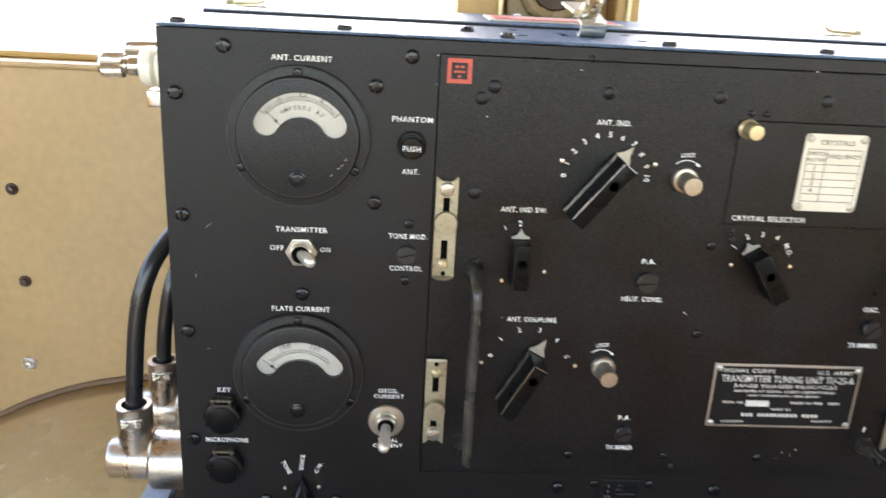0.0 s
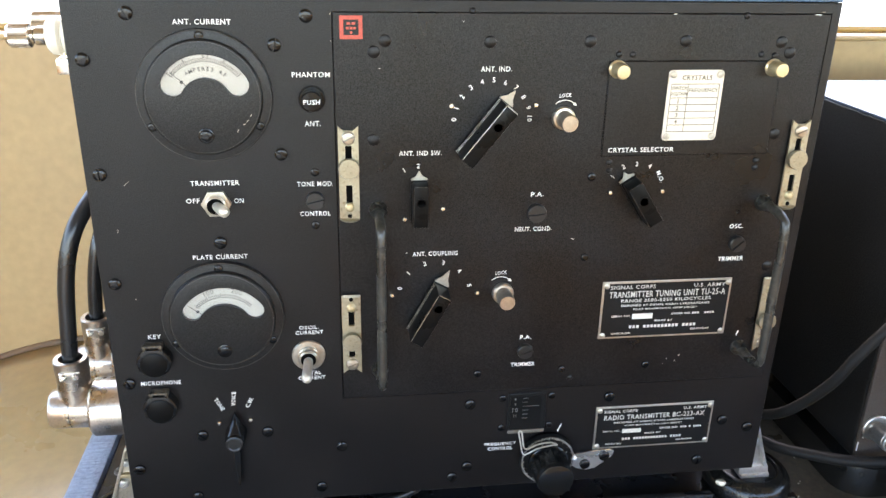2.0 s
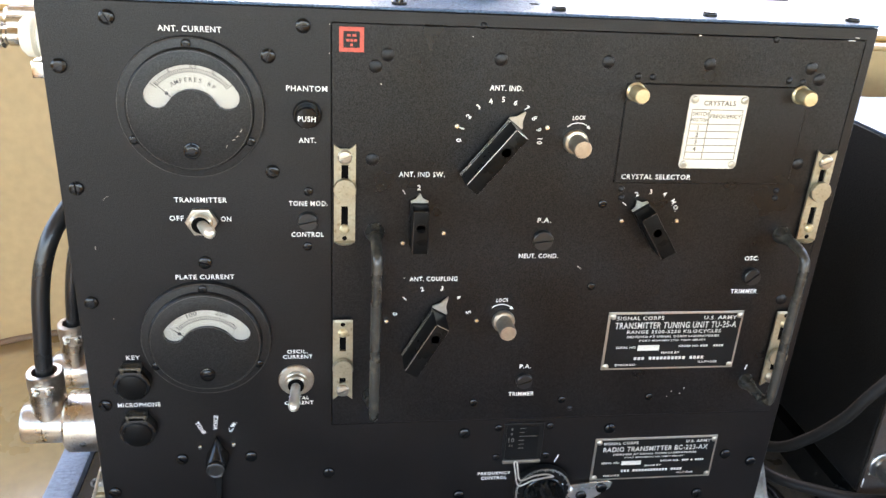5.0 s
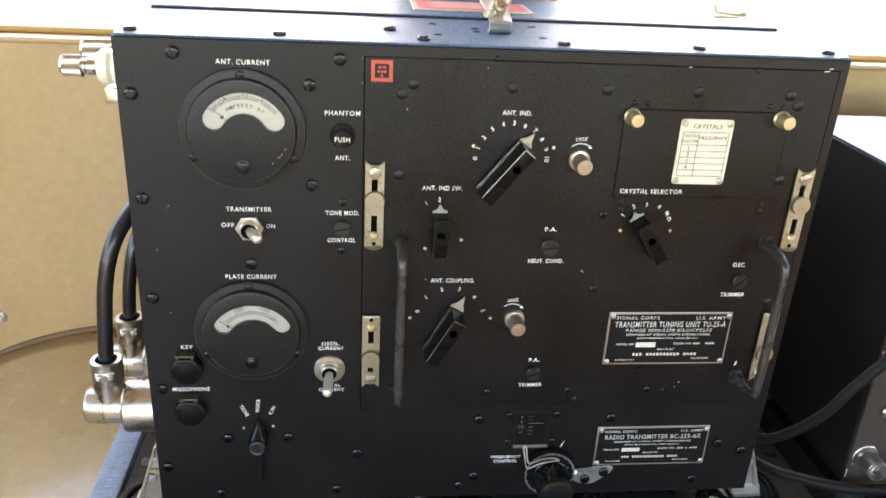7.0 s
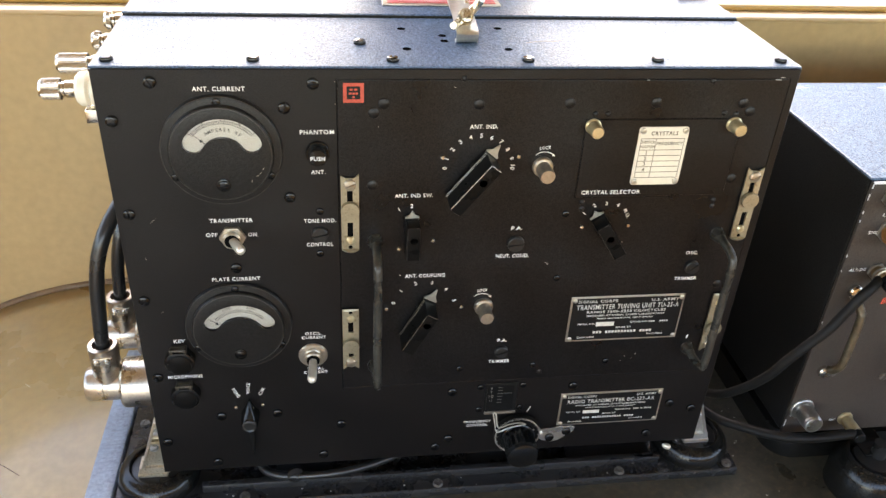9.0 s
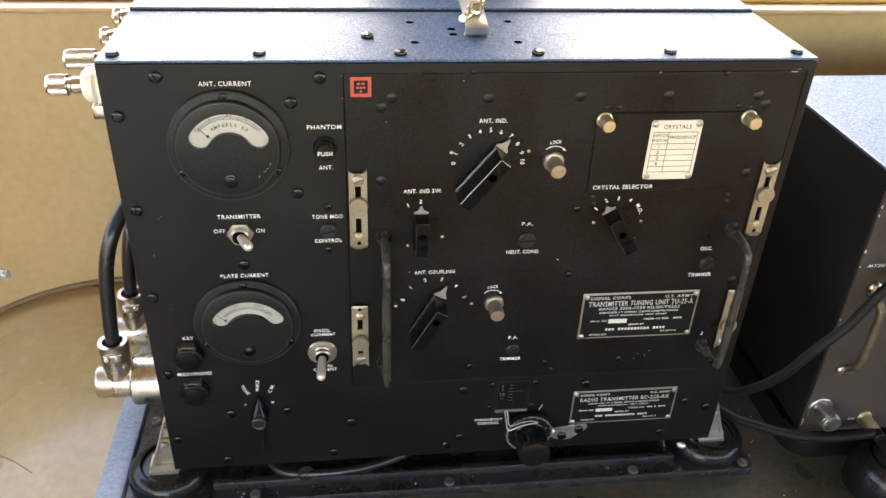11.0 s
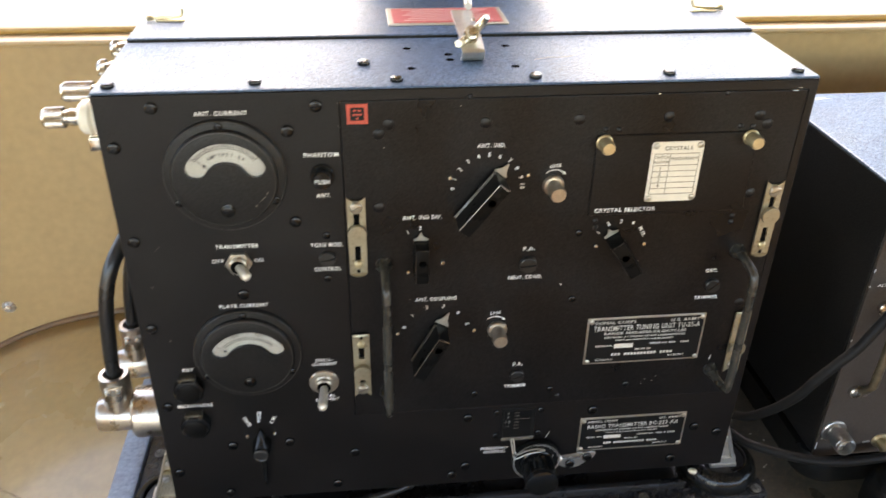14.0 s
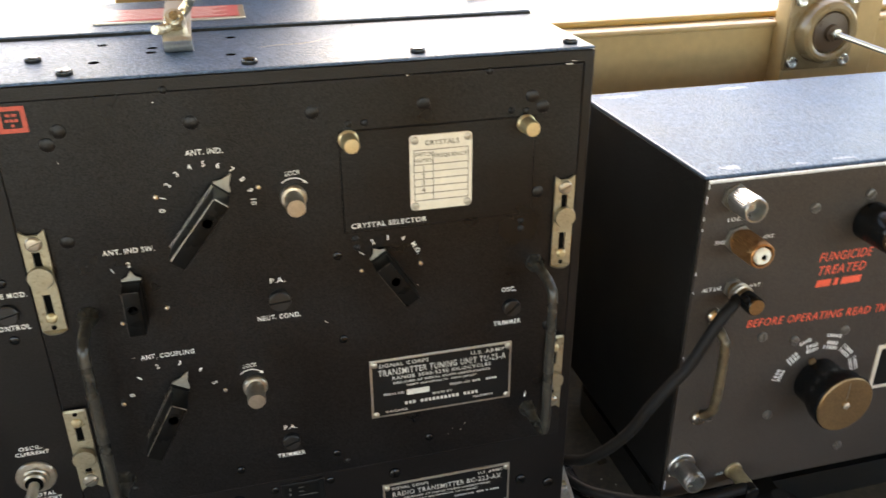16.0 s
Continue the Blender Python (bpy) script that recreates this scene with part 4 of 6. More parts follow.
for pts in ([(0.255, 0.042), (0.265, 0.046), (0.276, 0.046), (0.287, 0.052), (0.296, 0.062)], [(0.1140, 0.018), (0.1130, 0.034), (0.1112, 0.053)], [(0.331, 0.030), (0.337, 0.034), (0.341, 0.031)]):
    part("scratch", tube(bmesh.new(), [(x, y, PH + 0.00025) for x, y in pts], 0.00022, 6, 6), PLATEMETAL, tx, "pale scratch in the top's paint")
# Pale patches paint gloss highlights on the transmitter's top, along with rubs.
patch_rng = random.Random(8)
for x, y, a, b in ((0.300, 0.016, 0.0045, 0.0014), (0.345, 0.020, 0.0030, 0.0012), (0.372, 0.011, 0.0060, 0.0012), (0.396, 0.030, 0.0040, 0.0020), (0.404, 0.060, 0.0030, 0.0030), (0.325, 0.058, 0.0035, 0.0010), (0.120, 0.070, 0.0030, 0.0012)):
    turns = [(2 * math.pi * k / 16, patch_rng.uniform(0.35, 1.05)) for k in range(16)]
    part("rub_glint_patch", prism(bmesh.new(), [(x + a * k * math.cos(t), y + b * k * math.sin(t)) for t, k in turns], PH + 0.0003, PH + 0.0004), CASEWEAR, tx)
# hasp: bent strap, wing nut on its stud
bm = bmesh.new()
prof = [(0.0500, 0.3190), (0.0452, 0.3200), (0.0438, 0.3230), (0.0452, 0.3258), (0.066, 0.3300), (0.104, 0.3334)]
prof = [(q.y, q.z) for q in smooth_line([(0, a, b) for a, b in prof], 5)]
rows = []
for k, (y, z) in enumerate(prof):
    j0, j1 = prof[max(0, k - 1)], prof[min(len(prof) - 1, k + 1)]
    d = Vector((0, j1[0] - j0[0], j1[1] - j0[1])).normalized()
    nrm = Vector((0, -d.z, d.y)) * 0.0008
    rows.append([bm.verts.new((0.2165 + sx_, y - 0.0045 + s * nrm.y, z + s * nrm.z)) for sx_, s in ((-0.0068, 1), (0.0068, 1), (0.0068, -1), (-0.0068, -1))])
for a, b in zip(rows, rows[1:]):
    for i in range(4):
        bm.faces.new((a[i], a[(i + 1) % 4], b[(i + 1) % 4], b[i]))
bm.faces.new(rows[0]), bm.faces.new(rows[-1])
hasp = part("hasp_strap", bm, HASPMETAL, tx, "bent bright metal hasp with a wing nut")
WN = (0.2162, 0.0535, 0.3298)
part("stud", rod(bmesh.new(), (WN[0], WN[1] + 0.004, PH), (WN[0], WN[1] - 0.004, WN[2] + 0.002), 0.0026), BRASS, hasp)
at = pose(WN[0], WN[1] - 0.004, WN[2] + 0.002, 52, 0, 0) @ pose(0, 0, 0, 0, 0, 42) @ Matrix.Scale(0.85, 4)
bm = lathe(bmesh.new(), [(0.0060, -0.003), (0.0060, 0.003), (0.0052, 0.0062), (0.0034, 0.0070), (0.0030, 0.0078), (0, 0.0080)], 24)
for s in (1, -1):
    tube(bm, [(s * 0.004, 0, 0.002), (s * 0.0085, 0, 0.0035), (s * 0.0125, 0, 0.0070), (s * 0.0145, 0, 0.0100)], 0.0028, 12, 5, radii=(0.0032, 0.0026))
part("wing_nut", bm, WINGMETAL, hasp, "tarnished wing nut", m=at)
# red instruction plate
rp = part("warning_plate", box(bmesh.new(), (0.1690, 0.1130, LID), (0.2520, 0.1550, LID + 0.0012), 0.0004), PLATEMETAL, lid, "red enamelled instruction plate with metal rim")
# (its enamel and text bars lie on it)
bm = box(bmesh.new(), (0.1725, 0.1160, LID + 0.0012), (0.2485, 0.1520, LID + 0.0016), 0.0001)
part("plate_enamel", bm, REDPLATE, tx)
for i in range(7):
    part("text_bar", box(bmesh.new(), (0.180 + 0.003 * (i % 3), 0.1200 + i * 0.0045, LID + 0.0016), (0.242 - 0.004 * ((i * 2) % 3), 0.1210 + i * 0.0045, LID + 0.0018)), PINKTEXT, tx)


def lid_clip(x, y, flip):
    """A small brass spring catch lying on the lid."""
    at = pose(x, y, LID, 0, 0, 180 if flip else 0)
    c = part("lid_catch", box(bmesh.new(), (-0.013, -0.003, 0), (0.006, 0.003, 0.0012), 0.0004), BRASS, tx, "small brass catch on the lid", m=at)
    bm = tube(bmesh.new(), [(0.012, 0, 0.0016), (0.004, 0, 0.0022), (-0.008, 0.001, 0.0028), (-0.0115, 0.001, 0.0050), (-0.012, 0.001, 0.0088)], 0.0011, 8, 6)
    part("catch_arm", bm, BRASS, c, m=at)
    part("catch_screw", lathe(bmesh.new(), [(0.0024, 0.001), (0.0028, 0.0030), (0.0018, 0.0044), (0, 0.0048)], 14), BRASS, c, m=at @ pose(0.010, 0.001, 0))


lid_clip(0.018, 0.135, True)
lid_clip(0.405, 0.140, False)

# ---- left side: binding posts, angle plugs, feet ----
side = lambda y, z: pose(0, y, z, 0, -90, 0)      # local z points to -x


def binding_post(y, z, ceramic, long):
    p = part("binding_post", lathe(bmesh.new(), [(0.0028, 0), (0.0028, long)], 16), NICKEL, tx, "nickel binding post" + (" on a white ceramic bushing" if ceramic else ""), m=side(y, z))
    if ceramic:
        part("bushing", lathe(bmesh.new(), [(0.0106, 0), (0.0112, 0.0026), (0.0108, 0.0066), (0.0084, 0.0078), (0.0104, 0.0094), (0.0100, 0.0136), (0.0082, 0.0156), (0, 0.0158)], 32), CERAMIC, p, m=side(y, z))
    b0 = 0.0165 if ceramic else 0.0085
    bm = lathe(bmesh.new(), [(0.0046, b0), (0.0050, b0 + 0.001), (0.0050, b0 + 0.0055), (0.0042, b0 + 0.0065), (0.0042, b0 + 0.0078), (0.0060, b0 + 0.0085)], 26)
    n = 96
    prism(bm, [((0.0063 if i % 2 else 0.0061) * math.cos(2 * math.pi * i / n), (0.0063 if i % 2 else 0.0061) * math.sin(2 * math.pi * i / n)) for i in range(n)], b0 + 0.0085, long - 0.0015)
    lathe(bm, [(0.0059, long - 0.0015), (0.0052, long), (0.0030, long), (0.0028, long - 0.001), (0, long - 0.001)], 26)
    part("thumb_nut", bm, NICKEL, p, m=side(y, z))
    return p


pa = binding_post(0.0280, 0.2940, True, 0.0365)
part("solder_lug", box(bmesh.new(), (-0.0130, 0.023, 0.2740), (-0.0005, 0.034, 0.2825), 0.0006), NICKEL, pa)
for y, long in ((0.0645, 0.0355), (0.1010, 0.0220), (0.1375, 0.0215)):
    binding_post(y, 0.2965 + 0.06 * (y - 0.0645), False, long)


def angle_plug(y, z):
    """A right-angle cable plug screwed into the case's side: barrel, split elbow, neck and cable clamp."""
    nx = -0.0412
    p = part("angle_plug", lathe(bmesh.new(), [(0.0200, 0), (0.0203, 0.0010), (0.0196, 0.0016), (0.0196, 0.0290), (0.0184, 0.0306), (0.0130, 0.0310)], 48), PLUGMETAL, tx, "right-angle nickel cable plug", m=side(y, z))
    part("plug_elbow", lathe(bmesh.new(), [(0.0134, 0.0300), (0.0134, 0.0548), (0.0124, 0.0572), (0.0098, 0.0580), (0.0098, 0.0572), (0, 0.0572)], 40), PLUGMETAL, p, m=side(y, z))
    part("elbow_seam", lathe(bmesh.new(), [(0.01348, 0.04375), (0.01348, 0.04405)], 40), HOLE, p, m=side(y, z))
    part("elbow_screw", slotted_head(0.0032, 0.0012, 0.3), PLATEMETAL, p, m=side(y, z) @ pose(0.002, -0.0060, 0.0566, 0, 0, 40))
    bm = lathe(bmesh.new(), [(0.0116, 0.002), (0.0108, 0.0140), (0.0104, 0.0270), (0.0108, 0.0276), (0.0108, 0.0372), (0.0102, 0.0378), (0.0076, 0.0378), (0.0074, 0.0310)], 40)
    part("plug_neck", bm, PLUGMETAL, p, m=pose(nx, y, z))
    clamp = part("cable_clamp", box(bmesh.new(), (-0.0066, -0.0120, 0.0276), (0.0066, -0.0098, 0.0330), 0.0007), PLUGMETAL, p, m=pose(nx, y, z) @ pose(0, 0, 0, 0, 0, 8))
    head = to_mesh("clamp_screw", slotted_head(0.0025, 0.0020, 0.25), NICKEL)
    for u in (-0.0038, 0.0036):
        place("clamp_screw", head, clamp, pose(nx, y, z) @ pose(0, 0, 0, 0, 0, 8) @ pose(u, -0.0120, 0.0303, 90, 0, 0) @ pose(0, 0, 0, 0, 0, 60 + u * 9000))
    return p


angle_plug(0.0500, 0.0480)
angle_plug(0.1145, 0.0460)


def foot(x, s, cast):
    """A cast gusset foot between case and mount: sloping outer edge, recessed face, base block and screws."""
    at = pose(x, 0.022, 0, 90, 0, 0)
    side_of = lambda pts: [(s * u, v) for u, v in pts]
    f = part("foot_bracket", prism(bmesh.new(), side_of([(0, 0.036), (0.0050, 0.036), (0.0185, -0.010), (0.0185, -0.0125), (0, -0.0125)]), -0.004, 0.003, 0.0010), cast, tx, "dull cast metal gusset foot with screws", m=at)
    part("foot_rim", prism(bmesh.new(), side_of([(0.0040, 0.036), (0.0062, 0.035), (0.0215, -0.0125), (0.0185, -0.0125)]), -0.004, 0.0062, 0.0008), cast, f, m=at)
    part("foot_base", prism(bmesh.new(), side_of([(0.0025, -0.0222), (0.0245, -0.0222), (0.0245, -0.0190), (0.0025, -0.0190)]), -0.009, 0.0062, 0.0008), cast, f, m=at)
    part("foot_block", prism(bmesh.new(), side_of([(0.0005, -0.0190), (0.0238, -0.0190), (0.0230, -0.0125), (0.0005, -0.0125)]), -0.008, 0.0052, 0.0012), cast, f, m=at)
    part("foot_web", prism(bmesh.new(), side_of([(0.0010, 0.0160), (0.0120, 0.0160), (0.0125, 0.0130), (0.0010, 0.0130)]), 0.002, 0.0058, 0.0006), BRASS, f, m=at)
    for u, v, r in ((0.0095, 0.0080, 0.0034), (0.0060, 0.0240, 0.0026)):
        place("foot_screw", to_mesh("foot_screw", slotted_head(r, 0.0030, 0.2), STEEL), f, at @ pose(s * u, v, 0.003, 0, 0, 25 + v * 2000))


foot(-0.0003, -1, CASTING)
foot(PW + 0.0003, 1, HASPMETAL)


# ---- tuning unit ----
TY = -0.0003
tu = thing("tuning_unit", "black plug-in transmitter tuning unit held by four latches", "radio tuning unit", (0.276, 0.05, 0.0752))
part("unit_panel", box(bmesh.new(), (TU[0], TY, TU[2]), (TU[1], 0.0020, TU[3]), 0.0005), TUPANEL, tu)
part("unit_body", box(bmesh.new(), (TU[0] + 0.004, 0.0021, TU[2] + 0.004), (TU[1] - 0.004, 0.0024, TU[3] - 0.004)), SIDE, tu)
bm = annulus(bmesh.new(), [(-0.0060, -0.0060), (0.0060, -0.0060), (0.0060, 0.0060), (-0.0060, 0.0060)], [(-0.0040, -0.0040), (0.0040, -0.0040), (0.0040, 0.0040), (-0.0040, 0.0040)], 0, 0.0001)
part("inspection_stamp", bm, STAMPRED, tu, "red square inspection stamp", m=on_face(0.1452, 0.3070, 0, TY - 0.00003))
bm = bmesh.new()
for u0, u1, v in ((-0.0022, -0.0004, 0.0020), (0.0004, 0.0022, 0.0020), (-0.0026, -0.0010, -0.0004), (-0.0006, 0.0008, -0.0004), (0.0012, 0.0026, -0.0004), (-0.0006, 0.0006, -0.0027)):
    box(bm, (u0, v - 0.0006, 0), (u1, v + 0.0006, 0.0001))
part("stamp_bar", bm, STAMPRED, tu, m=on_face(0.1452, 0.3070, 0, TY - 0.00003))
screws(tu, [(0.163, 0.300), (0.157, 0.294), (0.220, 0.299), (0.276, 0.299), (0.331, 0.299), (0.388, 0.298), (0.394, 0.292), (0.156, 0.245), (0.393, 0.244), (0.403, 0.157)], RIVET, "rivet", TY)
screws(tu, [(0.293, 0.2918), (0.301, 0.2916), (0.377, 0.2912), (0.385, 0.2905), (0.384, 0.2278), (0.384, 0.2232), (0.293, 0.2285), (0.2935, 0.2235), (0.210, 0.3155), (0.365, 0.3128)], TINYRIVET, "small_rivet", TY)
screws(tu, [(0.283, 0.168), (0.283, 0.220), (0.219, 0.089), (0.274, 0.089), (0.330, 0.089)], SMALL, "screw", TY)
screws(tu, [(0.161, 0.089), (0.280, 0.082)], TINYRIVET, "small_rivet", TY)

# crystal door
CY = TY - 0.0008
door = part("crystal_door", box(bmesh.new(), (0.2872, TY - 0.0008, 0.2302), (0.3890, TY + 0.0003, 0.2846), 0.0004, 1), TUPANEL, tu)
# A dark raised strip paints the shade in the door's gap.
gap = bmesh.new()
annulus(gap, [(0.2869, 0.2299), (0.3893, 0.2299), (0.3893, 0.2849), (0.2869, 0.2849)], [(0.2874, 0.2304), (0.3888, 0.2304), (0.3888, 0.2844), (0.2874, 0.2844)], 0, 0.00012)
part("door_gap_shade", gap, HOLE, door, m=upright(0, 0, 0, TY))
for x in (0.2925, 0.3848):
    bm = lathe(bmesh.new(), [(0.0050, 0), (0.0050, 0.0010), (0.0042, 0.0016), (0.0042, 0.0095), (0.0036, 0.0108), (0, 0.0110)], 28)
    part("thumb_screw", bm, BRASS, door, "brass thumb screw", m=on_face(x, 0.2838, 0, CY))
cat = on_face(0.3392, 0.2622, 0, CY) @ Matrix.Diagonal((0.95, 0.955, 1, 1))
corners = [(u * 0.0150 + 0.0022 * math.cos(radians(a0 + k * 18)), v * 0.0190 + 0.0022 * math.sin(radians(a0 + k * 18))) for u, v, a0 in ((1, 1, 0), (-1, 1, 90), (-1, -1, 180), (1, -1, 270)) for k in range(6)]
chart = part("chart_plate", prism(bmesh.new(), corners, 0, 0.0008, 0.0002), CARD, door, "ivory crystal frequency chart plate", m=cat)
for u in (-1, 1):
    for v in (-1, 1):
        place("chart_screw", PLATESCREW, tu, cat @ pose(u * 0.0146, v * 0.0186, 0.0008, 0, 0, 35 * u + 20 * v))
def rule(u0, v0, u1, v1, top, w=0.00018):
    part("chart_line", box(bmesh.new(), (min(u0, u1) - w, min(v0, v1) - w, 0.0008), (max(u0, u1) + w, max(v0, v1) + w, top)), CHARTINK, tu, m=cat)


for v in (0.0130, 0.0048, 0.0007, -0.0034, -0.0075, -0.0116, -0.0157):
    rule(-0.0150, v, 0.0150, v, 0.00095)
for u, v0, v1 in ((-0.0150, 0.0130, -0.0157), (-0.0045, 0.0130, -0.0157), (0.0150, 0.0130, -0.0157)):
    rule(u, v0, u, v1, 0.00091)
for s, u, v, w, h in (("CRYSTALS", 0.0005, 0.0168, 0.0188, 0.0028), ("SWITCH", -0.0098, 0.0106, 0.0094, 0.0022), ("POSITION", -0.0098, 0.0072, 0.0098, 0.0020), ("FREQUENCY", 0.0053, 0.0092, 0.0182, 0.0026),
                      ("1", -0.0098, 0.0027, None, 0.0026), ("2", -0.0098, -0.0014, None, 0.0026), ("3", -0.0098, -0.0055, None, 0.0026), ("4", -0.0098, -0.0096, None, 0.0026)):
    place("chart_lettering", letters(s, w, h, CHARTINK, 0.00015, 0.0, 0.012), tu, cat @ pose(u, v, 0.0008))

H = 0.0027
for s, x, z, w in (("ANT. IND.", 0.2240, 0.2842, 0.0172), ("ANT. IND SW.", 0.1822, 0.2368, 0.0240), ("P.A.", 0.2512, 0.2100, 0.0075), ("NEUT. COND.", 0.2500, 0.1880, 0.0224),
                   ("ANT. COUPLING", 0.1912, 0.1742, 0.0268), ("P.A.", 0.2492, 0.1140, 0.0070), ("TRIMMER", 0.2482, 0.0942, 0.0155),
                   ("CRYSTAL SELECTOR", 0.3112, 0.2362, 0.0395), ("OSC.", 0.3782, 0.1852, 0.0085), ("TRIMMER", 0.3778, 0.1632, 0.0165)):
    label(s, x, z, w, H, tu, y=(CY if s.startswith("CRYSTAL") else TY))
for s, x, z in (("0", 0.2008, 0.2560), ("1", 0.2020, 0.2625), ("2", 0.2052, 0.2690), ("3", 0.2100, 0.2742), ("4", 0.2162, 0.2772), ("5", 0.2228, 0.2782), ("6", 0.2294, 0.2766), ("7", 0.2356, 0.2738), ("8", 0.2400, 0.2684), ("9", 0.2430, 0.2622), ("10", 0.2440, 0.2558)):
    a = math.degrees(math.atan2(x - 0.2224, z - 0.256))
    label(s, x, z, None, 0.0027, tu, -a, y=TY)
for s, x, z in (("0", 0.1700, 0.1520), ("1", 0.1752, 0.1620), ("2", 0.1850, 0.1678), ("3", 0.1962, 0.1680), ("4", 0.2060, 0.1622), ("5", 0.2122, 0.1522)):
    a = math.degrees(math.atan2(x - 0.191, z - 0.1475))
    label(s, x, z, None, 0.0027, tu, -a, y=TY)
for s, x, z, turn in (("1", 0.1730, 0.2268, 30), ("2", 0.1810, 0.2292, 0), ("1", 0.2958, 0.2198, 57), ("2", 0.3020, 0.2258, 28), ("3", 0.3100, 0.2272, 0), ("4", 0.3182, 0.2258, -28), ("M.O.", 0.3252, 0.2190, -62)):
    label(s, x, z, None, 0.0027 if s != "M.O." else 0.0025, tu, turn, y=TY)
for x, z in ((0.1992, 0.2640), (0.2470, 0.2638), (0.1730, 0.1972), (0.1952, 0.2030), (0.1652, 0.1480), (0.2170, 0.1472), (0.2950, 0.2100), (0.3270, 0.2100)):
    place("stop_pin", PIN, tu, on_face(x, z, 0, TY))


def bar_knob(x, z, turn, length, tail, width, tip, height):
    """A bakelite bar knob over a metal pointer plate: local v runs towards the pointer's tip."""
    at = on_face(x, z, turn, TY)
    k = part("bar_knob", lathe(bmesh.new(), [(width * 0.62, 0), (width * 0.62, 0.0030), (width * 0.5, 0.0034)], 32), KNOBBLACK, tu, "black bakelite bar knob with metal pointer", m=at)
    hw = width / 2
    head = length - tail
    bm = bmesh.new()
    prism(bm, [(-hw, -tail), (hw, -tail), (hw, head), (-hw, head)], 0.0030, height, 0.0007)
    prism(bm, [(-hw - 0.0006, -tail - 0.0003), (hw + 0.0006, -tail - 0.0003), (hw + 0.0006, head + 0.0004), (-hw - 0.0006, head + 0.0004)], 0.0026, 0.0050, 0.0004)
    part("bar", bm, KNOBBLACK, k, m=at)
    bm = prism(bmesh.new(), [(-hw * 1.05, head - 0.002), (hw * 1.05, head - 0.002), (hw * 1.15, head + 0.0012), (hw * 0.45, head + (tip - head) * 0.45), (0.0002, tip), (-0.0002, tip), (-hw * 0.45, head + (tip - head) * 0.45), (-hw * 1.15, head + 0.0012)], 0.0018, 0.0030, 0.0002)
    part("pointer", bm, POINTER, k, "worn bare-metal pointer", m=at)
    bm = lathe(bmesh.new(), [(0.0030, height - 0.0004), (0.0030, height + 0.0002), (0.0024, height + 0.0002), (0.0022, height - 0.002), (0, height - 0.002)], 22)
    screw = part("set_screw", bm, KNOBBLACK, k, m=at)
    part("screw_hole", lathe(bmesh.new(), [(0.0024, height + 0.0001), (0, height + 0.0001)], 18), HOLE, screw, m=at)
    # Pale strips paint the highlights along the bar's rubbed edges.
    bm = bmesh.new()
    box(bm, (-hw - 0.00005, -tail + 0.001, height - 0.0005), (-hw + 0.0002, head - 0.0005, height - 0.00025))
    if length > 0.03:
        box(bm, (-hw - 0.0007, -tail, 0.0044), (-hw - 0.0005, head, 0.0047))
        box(bm, (-hw - 0.0001, -tail, 0.0051), (-hw + 0.0001, head, 0.0053))
    box(bm, (-hw + 0.0005, head - 0.0002, height - 0.0006), (hw - 0.0005, head + 0.0001, height - 0.0003))
    part("wear_highlight_edge", bm, PLATELETTER if length > 0.036 else PLATEMETAL if length > 0.03 else GUN, k, "rubbed edges with their highlights as pale strips" if length > 0.036 else "", m=at)


